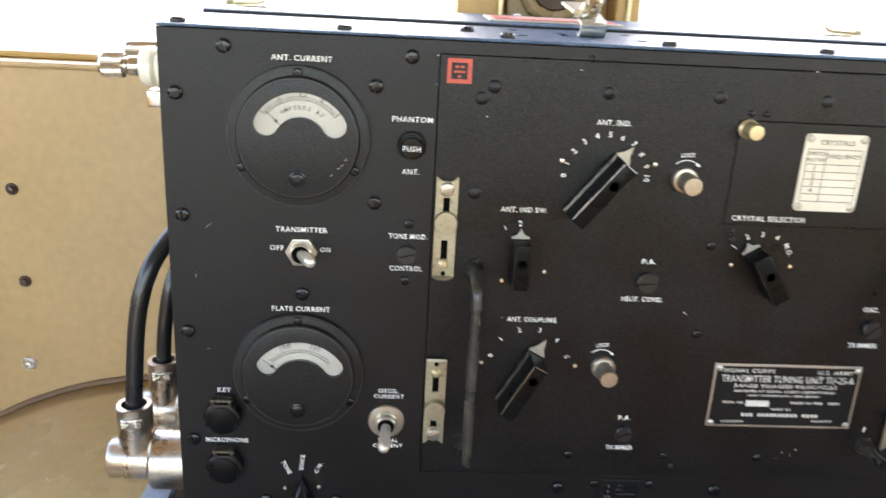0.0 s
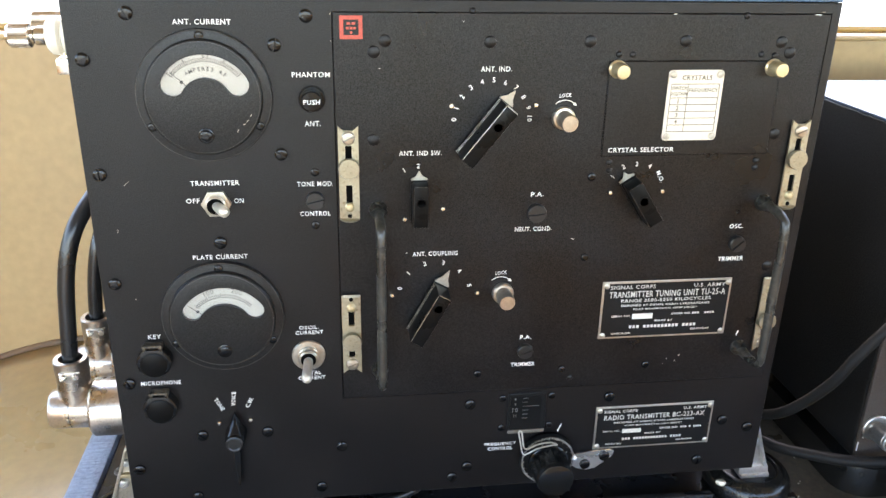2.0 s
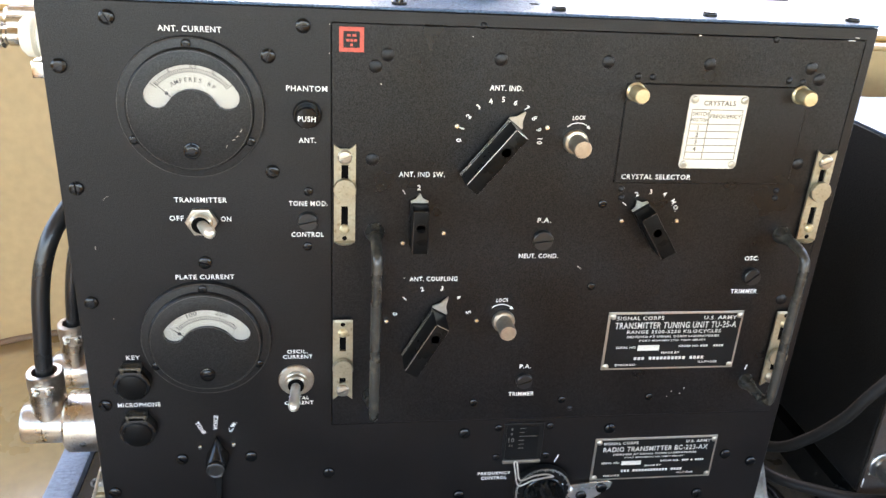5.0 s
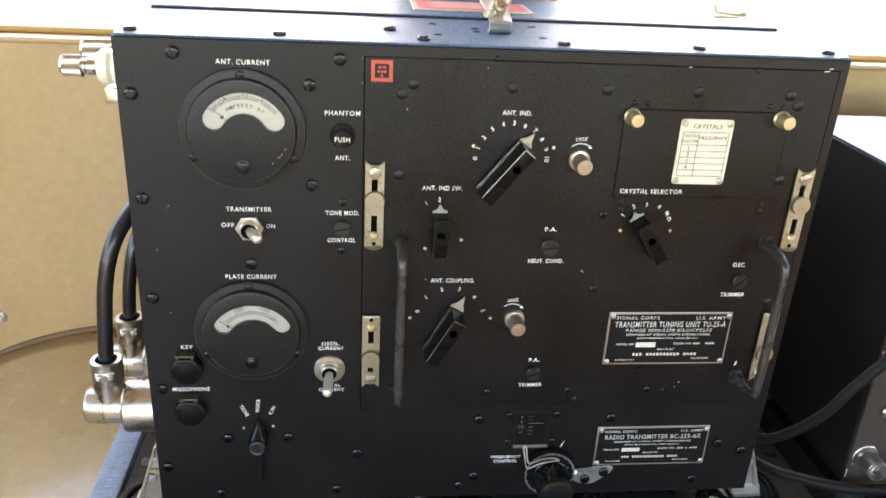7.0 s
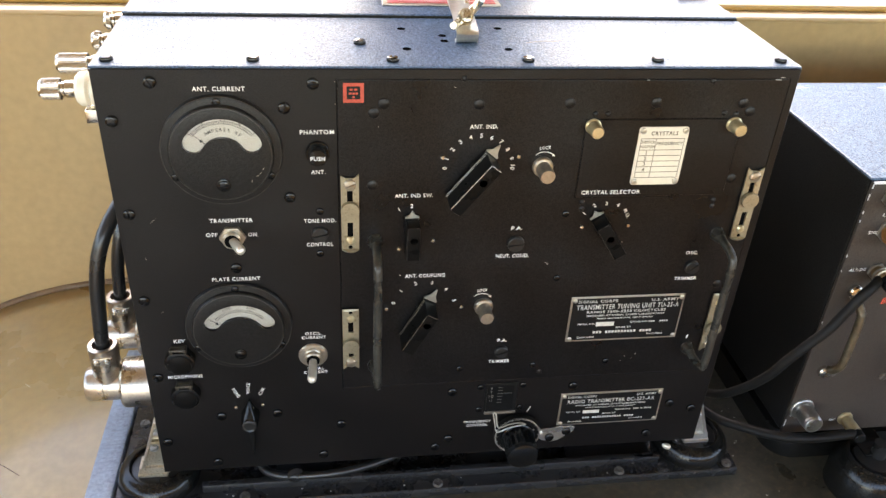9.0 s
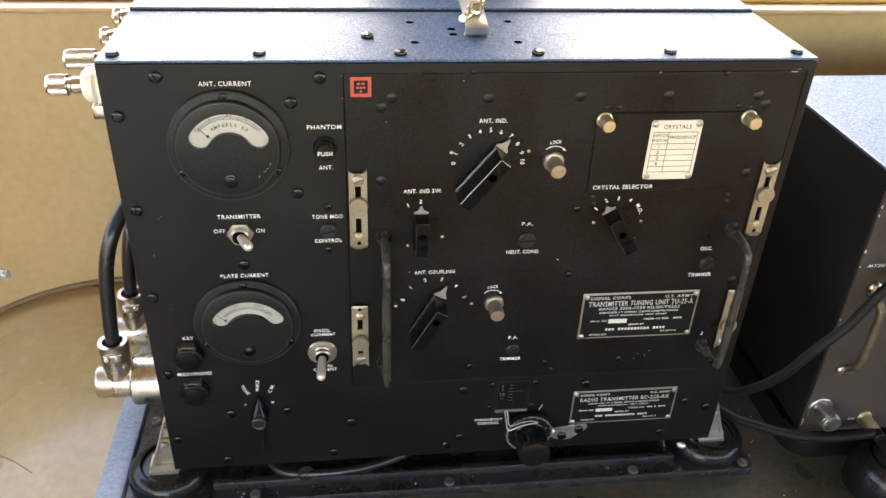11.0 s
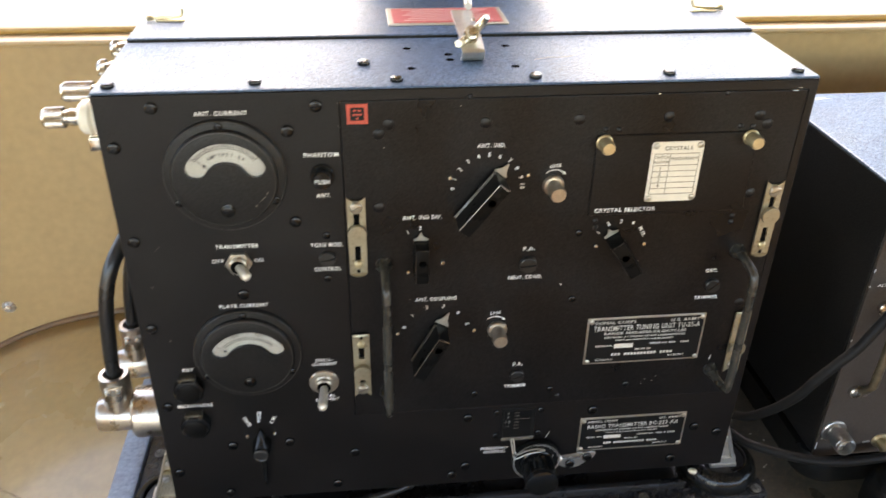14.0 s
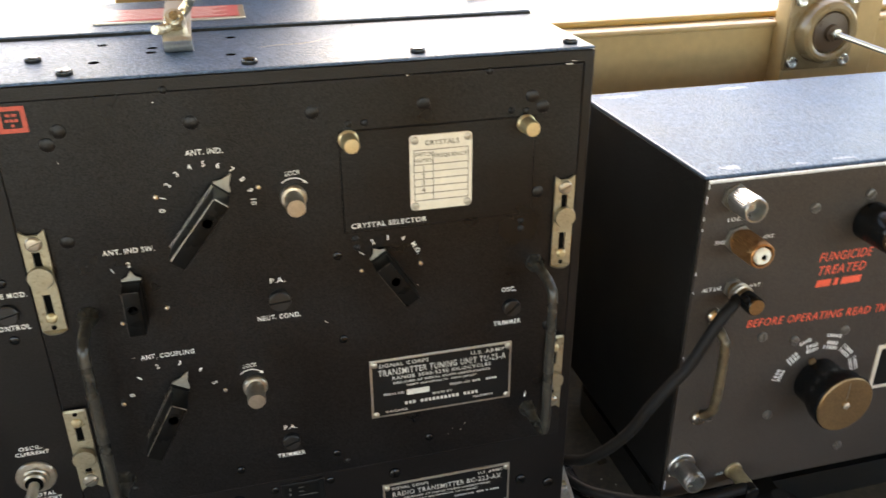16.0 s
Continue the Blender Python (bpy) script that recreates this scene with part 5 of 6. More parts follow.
def latch(x0, z0, z1, parent, flip):
    """A slotted sliding latch plate with a thumb nut, two screws and a bent lip."""
    w, h = 0.0112, (z1 - z0) * 0.982
    at = on_face(x0 + w / 2, (z0 + z1) / 2, 180 if flip else 0, TY)
    q = h / 2
    slots = [(-0.0018, 0.0018, q - 0.0180, q - 0.0085), (-0.0018, 0.0018, -q + 0.0085, -q + 0.0205)] if not flip else [(-0.0018, 0.0018, q - 0.0170, q - 0.0085), (-0.0018, 0.0018, -q + 0.0095, -q + 0.0195)]
    bm = bmesh.new()
    us = [-w / 2, -0.0018, 0.0018, w / 2]
    vs = sorted([-q, q] + [s[2] for s in slots] + [s[3] for s in slots])
    for i in range(3):
        for j in range(len(vs) - 1):
            if i == 1 and any(abs(vs[j] - s[2]) < 1e-6 for s in slots):
                continue
            box(bm, (us[i], vs[j], 0.0010), (us[i + 1], vs[j + 1], 0.0024))
    bmesh.ops.remove_doubles(bm, verts=bm.verts, dist=1e-6)
    lp = part("latch", bm, LATCHMETAL, parent, "tarnished sliding latch plate with thumb nut", m=at)
    part("latch_lip", prism(bmesh.new(), [(-w / 2, 0)] + [(w / 2 * math.cos(radians(a)), -w / 2 * 0.55 * math.sin(radians(a))) for a in range(175, 4, -15)][::1] + [(w / 2, 0)], 0, 0.0014), LATCHMETAL, lp, m=at @ pose(0, -q, 0.0010, -62 if not flip else -62, 0, 0))
    horns = bmesh.new()
    for g in (-1, 1):
        prism(horns, [(g * w / 2, q), (g * w / 2, q + 0.0024), (g * (w / 2 - 0.0030), q)], 0.0010, 0.0024)
    part("notched_end", horns, LATCHMETAL, lp, m=at)
    part("lip_hole", lathe(bmesh.new(), [(0.0013, 0), (0.0013, 0.0001), (0, 0.0001)], 14), HOLE, lp, m=at @ pose(0, -q + 0.0022, 0.0024))
    part("thumb_nut", lathe(bmesh.new(), [(0.0050, 0.0024), (0.0058, 0.0034), (0.0060, 0.0050), (0.0056, 0.0060), (0, 0.0062)], 30), LATCHMETAL, lp, m=at @ pose(0, 0.0048, 0))
    place("latch_screw", to_mesh("latch_screw", slotted_head(0.0038, 0.0030, 0.16), SATIN), lp, at @ pose(0, q - 0.0040, 0.0016, 0, 0, 25))
    place("latch_rivet", to_mesh("latch_rivet", lathe(bmesh.new(), [(0.0028, 0), (0.0027, 0.0012), (0.0016, 0.0022), (0, 0.0025)], 18), BRASS), lp, at @ pose(0, -q + 0.0075, 0.0020))
    # A near-black plate behind the slots paints their shade.
    part("slot_shade", box(bmesh.new(), (-0.0024, -q + 0.006, 0.0002), (0.0024, q - 0.006, 0.0009)), HOLE, lp, m=at)


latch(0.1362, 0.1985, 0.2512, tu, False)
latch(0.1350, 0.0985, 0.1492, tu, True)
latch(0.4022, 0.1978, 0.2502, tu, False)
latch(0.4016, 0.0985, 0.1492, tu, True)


def handle(x, z0, z1, off, r):
    """A bent rod handle with flared feet."""
    (x, z0), z1 = plan(x, z0), plan(x, z1)[1]
    at = upright(x, 0, 0, TY)
    bm = tube(bmesh.new(), [(0, z0, 0.0), (0, z0, off * 0.45), (0, z0 + 0.002, off * 0.85), (0, z0 + 0.010, off), (0, (z0 + z1) / 2, off), (0, z1 - 0.010, off), (0, z1 - 0.002, off * 0.85), (0, z1, off * 0.45), (0, z1, 0.0)], r, 14, 7)
    hd = part("handle", bm, HANDLE, tu, "black rod handle, paint rubbed through", m=at)
    for z in (z0, z1):
        part("handle_foot", lathe(bmesh.new(), [(r * 1.9, 0), (r * 1.85, 0.002), (r * 1.25, 0.006), (r, 0.010)], 24), HANDLE, hd, m=at @ pose(0, z, 0))


handle(0.1572, 0.0970, 0.2035, 0.0285, 0.0028)
handle(0.3925, 0.0985, 0.2005, 0.0290, 0.0028)


def lock_knob(x, z, turn, lx, lz):
    at = on_face(x, z, 0, TY)
    bm = lathe(bmesh.new(), [(0.0066, 0), (0.0066, 0.0022), (0.0060, 0.0030), (0.0048, 0.0032), (0.0048, 0.0145), (0.0044, 0.0155), (0, 0.0157)], 32)
    k = part("lock_knob", bm, SATIN, tu, "satin nickel lock knob", m=at)
    label("LOCK", lx, lz + 0.0010, 0.0070, 0.0022, tu, 4, y=TY, slant=0.15)
    bm = bmesh.new()
    pts = [(0.0056 * 1.25 * math.cos(radians(a)), 0.0056 * math.sin(radians(a)) - 0.0062) for a in range(142, 36, -8)]
    tube(bm, [(u, v, 0.0001) for u, v in pts], 0.00022, 6, 2)
    prism(bm, [(pts[-1][0] + 0.0014, pts[-1][1] - 0.0010), (pts[-1][0] + 0.0002, pts[-1][1] + 0.0009), (pts[-1][0] - 0.0008, pts[-1][1] - 0.0006)], 0, 0.0002)
    part("lock_arrow", bm, WHITE, tu, m=on_face(lx, lz - 0.0012, 0, TY))


lock_knob(0.2634, 0.2560, 0, 0.2640, 0.2680)
lock_knob(0.2330, 0.1462, 0, 0.2315, 0.1588)
bar_knob(0.2218, 0.2562, -38.5, 0.0380, 0.0260, 0.0080, 0.0205, 0.0220)
bar_knob(0.1908, 0.1475, -29, 0.0340, 0.0260, 0.0084, 0.0180, 0.0220)
bar_knob(0.1812, 0.2115, 0, 0.0240, 0.0145, 0.0082, 0.0150, 0.0155)
bar_knob(0.3104, 0.2090, 33, 0.0275, 0.0165, 0.0088, 0.0160, 0.0170)
slot_shaft(0.2512, 0.1982, 5, tu, 0.0058, TY)
slot_shaft(0.2490, 0.1042, 20, tu, 0.0050, TY)
slot_shaft(0.3800, 0.1735, 42, tu, 0.0052, TY)

nameplate(tu, 0.2962, 0.3806, 0.1100, 0.1502, TY, [
    ("SIGNAL CORPS", -0.0225, 0.0160, 0.0290, 0.0024), ("U.S. ARMY", 0.0275, 0.0158, 0.0205, 0.0024),
    ("TRANSMITTER TUNING UNIT TU-25-A", 0.0005, 0.0110, 0.0760, 0.0042), ("RANGE 3500-5250 KILOCYCLES", 0.0, 0.0066, 0.0590, 0.0022),
    ("DESIGNED AT SIGNAL CORPS LABORATORIES", 0, 0.0033, 0.0580, 0.0014), ("FORT MONMOUTH, NEW JERSEY", 0, 0.0004, 0.0420, 0.0014),
    ("SERIAL NO.", -0.0285, -0.0040, 0.0125, 0.0014), ("ORDER NO.", 0.0110, -0.0036, 0.0130, 0.0014), ("#", 0.0260, -0.0036, 0.0150, 0.0013),
    ("MADE BY", 0, -0.0080, 0.0115, 0.0013), ("#", 0, -0.0118, 0.0450, 0.0019), ("CHICAGO", -0.0275, -0.0162, 0.0130, 0.0014), ("ILLINOIS", 0.0250, -0.0150, 0.0120, 0.0014)],
    (-0.0145, -0.0045, 0.0135, 0.0036))
# bare metal along the unit's rubbed upper edge
wear = random.Random(8)
x = 0.300
while x < 0.4125:
    l = wear.uniform(0.0006, 0.0042)
    if wear.random() < (0.22 if x > 0.392 else 0.05):
        part("edge_chip", box(bmesh.new(), (x, TY - 0.0001, TU[3] - 0.0004), (min(x + l, 0.4138), TY + 0.0003, TU[3] + wear.uniform(0.0, 0.00015))), EDGEWEAR, tu)
    x += l + wear.uniform(0.0008, 0.004)
# paint chips on the unit's face
for i, (x, z, t, l, w) in enumerate(((0.2745, 0.1805, -38, 0.0028, 0.00025), (0.3905, 0.1090, 75, 0.0042, 0.0009), (0.3445, 0.0925, 10, 0.0007, 0.0004), (0.3500, 0.0905, 60, 0.0009, 0.0004), (0.3525, 0.0945, 40, 0.0013, 0.0004),
                                     (0.3420, 0.0885, 0, 0.0005, 0.0004), (0.1600, 0.2850, 0, 0.0005, 0.0004), (0.2050, 0.3100, 0, 0.0005, 0.0004), (0.1745, 0.1750, -20, 0.0010, 0.0002), (0.3255, 0.1960, 30, 0.0006, 0.0004), (0.4100, 0.3148, 0, 0.0028, 0.0003))):
    place("paint_chip", to_mesh("paint_chip", prism(bmesh.new(), [(-l / 2, -w / 2), (l * 0.3, -w / 2), (l / 2, w * 0.2), (l * 0.1, w / 2), (-l * 0.4, w * 0.3)], 0, 0.00008), WHITE, False), tu, on_face(x, z, t, TY - 0.0005 if x > 0.41 else TY))
for i, (x, z, t, l, w) in enumerate(((0.0210, 0.2230, 40, 0.0050, 0.00012), (0.0130, 0.1950, 85, 0.0025, 0.00018), (0.0175, 0.1520, 0, 0.0008, 0.0004), (0.0880, 0.1620, 0, 0.0006, 0.0004), (0.1345, 0.3000, 80, 0.0010, 0.0003), (0.1345, 0.3140, 80, 0.0010, 0.0003))):
    place("paint_chip", to_mesh("paint_chip", prism(bmesh.new(), [(-l / 2, -w / 2), (l * 0.3, -w / 2), (l / 2, w * 0.2), (-l * 0.4, w * 0.5)], 0, 0.00006), PLATEMETAL, False), tx, on_face(x, z, t))

# ---- mounting tray with rubber-cup mounts ----
tray = thing("mounting_tray", "black steel shock-mount tray screwed to the table", "mounting tray", (0.21, 0.1, -0.046))
part("tray_plate", box(bmesh.new(), (-0.0450, -0.0015, -0.046), (0.4680, 0.215, -0.0375), 0.0012), TRAYPAINT, tray)
for y in (0.0105, 0.1660):
    part("tray_rail", box(bmesh.new(), (0.0230, y, -0.0375), (0.4010, y + 0.0060, -0.0300), 0.0009), TRAYPAINT, tray)
tb = to_mesh("tray_bolt", cross_head(0.0042, 0.0022), TRAYBOLT)
for i, (x, y) in enumerate(((0.2100, 0.0040), (0.3640, 0.0040), (0.0560, 0.0040), (-0.0345, 0.0920), (0.4600, 0.0045), (0.4600, 0.0700), (0.4600, 0.16), (-0.0345, 0.18))):
    place("tray_bolt", tb, tray, on_top(x, y, -0.0375, i * 23))
for x in (-0.0125, 0.4355):
    for y in (0.0300, 0.1550):
        d = part("mount_cup", lathe(bmesh.new(), [(0.0310, -0.0375), (0.0318, -0.0345), (0.0316, -0.0305), (0.0303, -0.0262), (0.0278, -0.0229), (0.0246, -0.0210), (0.0218, -0.0206), (0.0207, -0.0212), (0.0202, -0.0236)], 48), DOME, tray, "glossy black rubber shock mount", m=pose(x, y, 0))
        part("mount_core", lathe(bmesh.new(), [(0.0203, -0.0240), (0.0197, -0.0230), (0.0170, -0.0224), (0, -0.0222)], 36), RUBBER, d, m=pose(x, y, 0))
chip = part("bare_patch", lathe(bmesh.new(), [(0.0034, 0), (0.0031, 0.0009), (0.0016, 0.0015), (0, 0.0016)], 12), CASTING, tray, "pale chipped lump on the mount", m=pose(0.4085, 0.0170, -0.0250, 62, 0, -30) @ Matrix.Diagonal((1.2, 0.8, 1, 1)))

# ---- receiver ----
RX0, RX1, RY0, RD, RZ0, RZ1 = 0.4955, 0.945, 0.0, 0.176, 0.003, 0.2390
rx = thing("radio_receiver", "black wartime radio receiver with red stencilled notices", "radio", (0.71, 0.08, -0.01))
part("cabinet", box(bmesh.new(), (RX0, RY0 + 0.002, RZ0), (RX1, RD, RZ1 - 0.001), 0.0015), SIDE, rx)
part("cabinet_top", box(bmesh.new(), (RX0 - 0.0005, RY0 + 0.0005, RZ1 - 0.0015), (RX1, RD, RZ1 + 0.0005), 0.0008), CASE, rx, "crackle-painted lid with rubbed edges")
part("receiver_panel", box(bmesh.new(), (RX0 - 0.0002, RY0 - 0.002, RZ0 - 0.001), (RX1, RY0 + 0.0005, RZ1 - 0.002), 0.0006), RXPANEL, rx)
RP = RY0 - 0.002
part("wear_highlight_edge", box(bmesh.new(), (RX0 + 0.0005, RP - 0.0002, RZ1 - 0.0030), (RX1, RP + 0.001, RZ1 - 0.0012), 0.0002), EDGEWEAR, rx, "bright rubbed upper edge")
# Paler strip along the top's left edge.
part("pale_side_edge", box(bmesh.new(), (RX0 - 0.0007, RY0 + 0.001, RZ1 - 0.0003), (RX0 + 0.0006, RD - 0.001, RZ1 + 0.0007), 0.0002), CASEWEAR, rx, "pale side edge")
part("worn_back_edge", box(bmesh.new(), (RX0 + 0.001, RD - 0.0012, RZ1 - 0.0003), (RX1, RD + 0.0002, RZ1 + 0.0007), 0.0002), CASEWEAR, rx, "pale rubbed back edge")
patch_rng = random.Random(31)
for x, y, a, b in ((0.5165, 0.0105, 0.0105, 0.0042), (0.5600, 0.0060, 0.006, 0.0018), (0.5900, 0.0075, 0.010, 0.0020), (0.5220, 0.1660, 0.020, 0.0035), (0.6150, 0.1650, 0.016, 0.0040)):
    turns = [2 * math.pi * k / 18 for k in range(18)]
    part("rub_glint_patch", prism(bmesh.new(), [(x + a * k * math.cos(t), y + b * k * math.sin(t)) for t, k in ((t, patch_rng.uniform(0.55, 1.05)) for t in turns)], RZ1 + 0.0005, RZ1 + 0.0006), CASEWEAR, rx)
for x, z, l in ((0.496, 0.226, 0.004), (0.496, 0.214, 0.002), (0.496, 0.207, 0.0015), (0.496, 0.178, 0.002), (0.496, 0.165, 0.001), (0.496, 0.118, 0.0015), (0.496, 0.014, 0.006), (0.4963, 0.2345, 0.003)):
    part("edge_chip", box(bmesh.new(), (x - 0.0006, RP - 0.0002, z - l * 0.6), (x + 0.0001, RP + 0.0004, z + l * 0.6), 0.0001), EDGEWEAR, rx)


def socket(x, z, r, long, mat, name, tag, knurled=True):
    """A knurled or plain barrel on a narrower neck, with a nut or flange against the panel and a bored end."""
    at = on_receiver(x, z, 0, RP)
    bm = lathe(bmesh.new(), [(r * 0.80, 0.0016), (r * 0.80, 0.0042), (r, 0.0050), (r, long - 0.0030), (r * 0.96, long - 0.0026), (r * 0.96, long - 0.0006), (r * 0.90, long), (r * 0.80, long), (r * 0.72, long - 0.0090), (r * 0.24, long - 0.0092), (r * 0.22, long - 0.0045), (0, long - 0.0043)], 72)
    for v in bm.verts:
        if knurled and abs(v.co.xy.length - r) < 1e-6 and round(math.atan2(v.co.y, v.co.x) / (2 * math.pi / 72)) % 2:
            v.co.xy *= 0.965
    s = part(name, bm, mat, rx, tag, m=at)
    if knurled:
        part("fixing_nut", prism(bmesh.new(), circle(r * 1.15, 6), 0, 0.0018, 0.0003), TRAYBOLT, s, m=at @ pose(0, 0, 0, 0, 0, 17))
    else:
        part("flange", lathe(bmesh.new(), [(r * 1.3, 0), (r * 1.3, 0.0012), (r * 1.2, 0.0018), (r * 0.8, 0.0020)], 36), mat, s, m=at)
    return s, at


s, at = socket(0.5120, 0.2272, 0.0076, 0.0215, SOCKETMETAL, "antenna_socket", "knurled nickel aerial socket")
s, at = socket(0.5185, 0.1995, 0.0082, 0.0250, COPPER, "antenna_socket", "tarnished copper aerial socket with white centre")
part("insulator_core", lathe(bmesh.new(), [(0.0053, 0.018), (0.0053, 0.0248), (0.0044, 0.0262), (0.0019, 0.0266), (0.0018, 0.0220)], 28), CERAMIC, s, m=at)
part("centre_hole", lathe(bmesh.new(), [(0.0018, 0.0252), (0, 0.0252)], 16), HOLE, s, m=at)
s, at = socket(0.5210, 0.1650, 0.0062, 0.014, BRONZE, "antenna_socket", "aerial socket with black cap and lead")
for h in (0.0060, 0.0090):
    part("clamp_ring", lathe(bmesh.new(), [(0.0062, h), (0.0070, h + 0.0003), (0.0070, h + 0.0013), (0.0062, h + 0.0016)], 32), SATIN, s, m=at)
part("black_cap", lathe(bmesh.new(), [(0.0058, 0.013), (0.0058, 0.0235), (0.0052, 0.0246), (0.0048, 0.0247)], 28), BAKELITE, s, m=at)
part("cap_face", lathe(bmesh.new(), [(0.0051, 0.0244), (0.0048, 0.0250), (0, 0.0251)], 28), BRONZE, s, m=at)
s, at = socket(0.5042, 0.0284, 0.0077, 0.0200, SOCKETMETAL, "ground_socket", "polished nickel ground socket with open end", False)
s, at = socket(0.5455, 0.0145, 0.0050, 0.018, BRASS, "ground_post", "small brass ground post with black cap", False)
part("black_cap", lathe(bmesh.new(), [(0.0047, 0.016), (0.0047, 0.024), (0.0040, 0.025), (0, 0.0252)], 24), BAKELITE, s, m=at)

# small side handle
HX = 0.5147
hd = part("receiver_handle", tube(bmesh.new(), [(0.5122, RP, 0.1435), (0.5130, RP - 0.0070, 0.1405), (0.5140, RP - 0.0120, 0.1360), (HX, RP - 0.0138, 0.1295), (HX, RP - 0.0138, 0.0920), (HX, RP - 0.0120, 0.0830), (HX, RP - 0.0070, 0.0755), (HX - 0.0003, RP, 0.0705)], 0.0031, 14, 6), WORNBRASS, rx, "small rod handle with brass wear")
for z in (0.1460, 0.0675):
    place("handle_screw", to_mesh("handle_screw", slotted_head(0.0052, 0.0045, 0.2), NICKEL), hd, on_receiver(0.5098, z + 0.0015, 85, RP))
for i, (x, z) in enumerate(((0.567, 0.214), (0.604, 0.219), (0.5480, 0.1250), (0.5724, 0.1180), (0.6095, 0.1200), (0.5637, 0.0594), (0.6270, 0.0190), (0.519, 0.0655))):
    place("screw", to_mesh("screw", slotted_head(0.0024 if i == 7 else 0.0034, 0.0018), RXSCREW), rx, on_receiver(x, z, i * 50, RP))


def note(s, x, z, w, h, mat, turn=0.0, slant=0.0, bold=None):
    place("lettering", letters(s, w, h, mat, 0.00015, slant, bold), rx, on_receiver(x, z, turn, RP - 0.00003))


note("LOC.", 0.5140, 0.2128, 0.0090, 0.0024, WHITE, 0, 0.15)
note("SIG", 0.5068, 0.1982, 0.0065, 0.0024, WHITE, 0, 0.15)
note("ANT.", 0.5390, 0.1984, 0.0085, 0.0024, WHITE, 0, 0.15)
note("ALT.SIG", 0.5062, 0.1662, 0.0130, 0.0024, WHITE, 0, 0.15)
note("ANT.", 0.5358, 0.1652, 0.0085, 0.0024, WHITE, 0, 0.15)
note("LO", 0.4985, 0.0210, 0.0045, 0.0022, WHITE, 0, 0.15)
note("GND", 0.5350, 0.0135, 0.0060, 0.0022, WHITE, 0, 0.15)
note("FUNGICIDE", 0.5972, 0.1782, 0.0390, 0.0062, RED, 0, 0.2)
note("TREATED", 0.5965, 0.1686, 0.0350, 0.0062, RED, 0, 0.2)
bm = bmesh.new()
for u0, u1 in ((-0.0165, -0.0060), (-0.0035, -0.0005), (0.0020, 0.0165)):
    prism(bm, [(u0, -0.0025), (u1, -0.0025), (u1 + 0.0008, 0.0025), (u0 + 0.0008, 0.0025)], 0, 0.0001)
part("stencil_bar", bm, RED, rx, m=on_receiver(0.5955, 0.1592, 0, RP))
note("BEFORE OPERATING READ", 0.5805, 0.1350, 0.0930, 0.0058, RED, -2, 0.2)
note("TM", 0.6335, 0.1333, 0.0080, 0.0058, RED, -2, 0.2)
part("notice_bar", box(bmesh.new(), (-0.0040, -0.0028, 0), (0.013, 0.0028, 0.0001)), RED, rx, m=on_receiver(0.6430, 0.1330, -2, RP))
# band switch with its ring of figures
BX, BZ, KZ = 0.5945, 0.0798, 0.0832
LOW = ("1500", "3000", "5000", "8000", "11000", "14000")
HIGH = ("3000", "5000", "8000", "11000", "14000", "18000")
for rad, figs in ((0.0322, LOW), (0.0286, HIGH)):
    for k, fig in enumerate(figs):
        ang = -68 + 27.5 * k
        a = radians(90 - ang)
        note(fig, BX + rad * math.cos(a), BZ + rad * math.sin(a), 0.0022 * len(fig), 0.0029, WHITE, -ang, 0.0, 0.016)
for word, ang, w in (("BAND", -20, 0.0085), ("CHANGE", 13, 0.0125)):
    a = radians(90 - ang)
    note(word, BX + 0.0378 * math.cos(a), BZ + 0.0378 * math.sin(a), w, 0.0026, WHITE, -ang, 0.0, 0.014)
at = on_receiver(BX + 0.0008, KZ, 0, RP)
kn = part("band_knob", lathe(bmesh.new(), [(0.0168, 0.001), (0.0170, 0.010), (0.0178, 0.013), (0.0206, 0.0200), (0.0212, 0.0285), (0.0208, 0.0295), (0.0202, 0.0297)], 48), BAKELITE, rx, "large black knob with brass-coloured face", m=at)
part("knob_face", lathe(bmesh.new(), [(0.0205, 0.0290), (0.0203, 0.0301), (0.0197, 0.0305), (0.0026, 0.0305), (0.0024, 0.0317), (0, 0.0319)], 48), BRONZE, kn, "worn bronze disc", m=at)
part("pointer", box(bmesh.new(), (-0.0024, 0.0150, 0.0012), (0.0024, 0.0205, 0.0032), 0.0012), BRONZE, kn, m=at @ pose(0, 0, 0, 0, 0, 24))
part("centre_boss", lathe(bmesh.new(), [(0.0026, 0.0300), (0.0024, 0.0318), (0.0012, 0.0323), (0, 0.0324)], 18), LEVER, kn, m=at)
part("pointer_line", box(bmesh.new(), (-0.0002, 0.003, 0.0304), (0.0002, 0.0172, 0.0307)), PLATEMETAL, kn, m=at)
at = on_receiver(0.6075, 0.2010, 0, RP)
kn = part("control_knob", lathe(bmesh.new(), [(0.0125, 0.001), (0.0125, 0.024), (0.0115, 0.0260), (0, 0.0262)], 40), BAKELITE, rx, "black control knob with white arc of lettering", m=at)
bm = bmesh.new()
for k in range(5):
    a = radians(200 - k * 22)
    prism(bm, [((0.0085 + du) * math.cos(a + da), (0.0085 + du) * math.sin(a + da)) for du, da in ((-0.001, -0.13), (0.001, -0.13), (0.001, 0.13), (-0.001, 0.13))], 0.0262, 0.0264)
part("knob_marks", bm, WHITE, kn, m=at)
np_ = part("nameplate", box(bmesh.new(), (0, 0, 0), (0.060, 0.036, 0.0010), 0.0003), CARD, rx, "white-framed nameplate", m=on_receiver(0.6400, 0.0660, 0, RP))
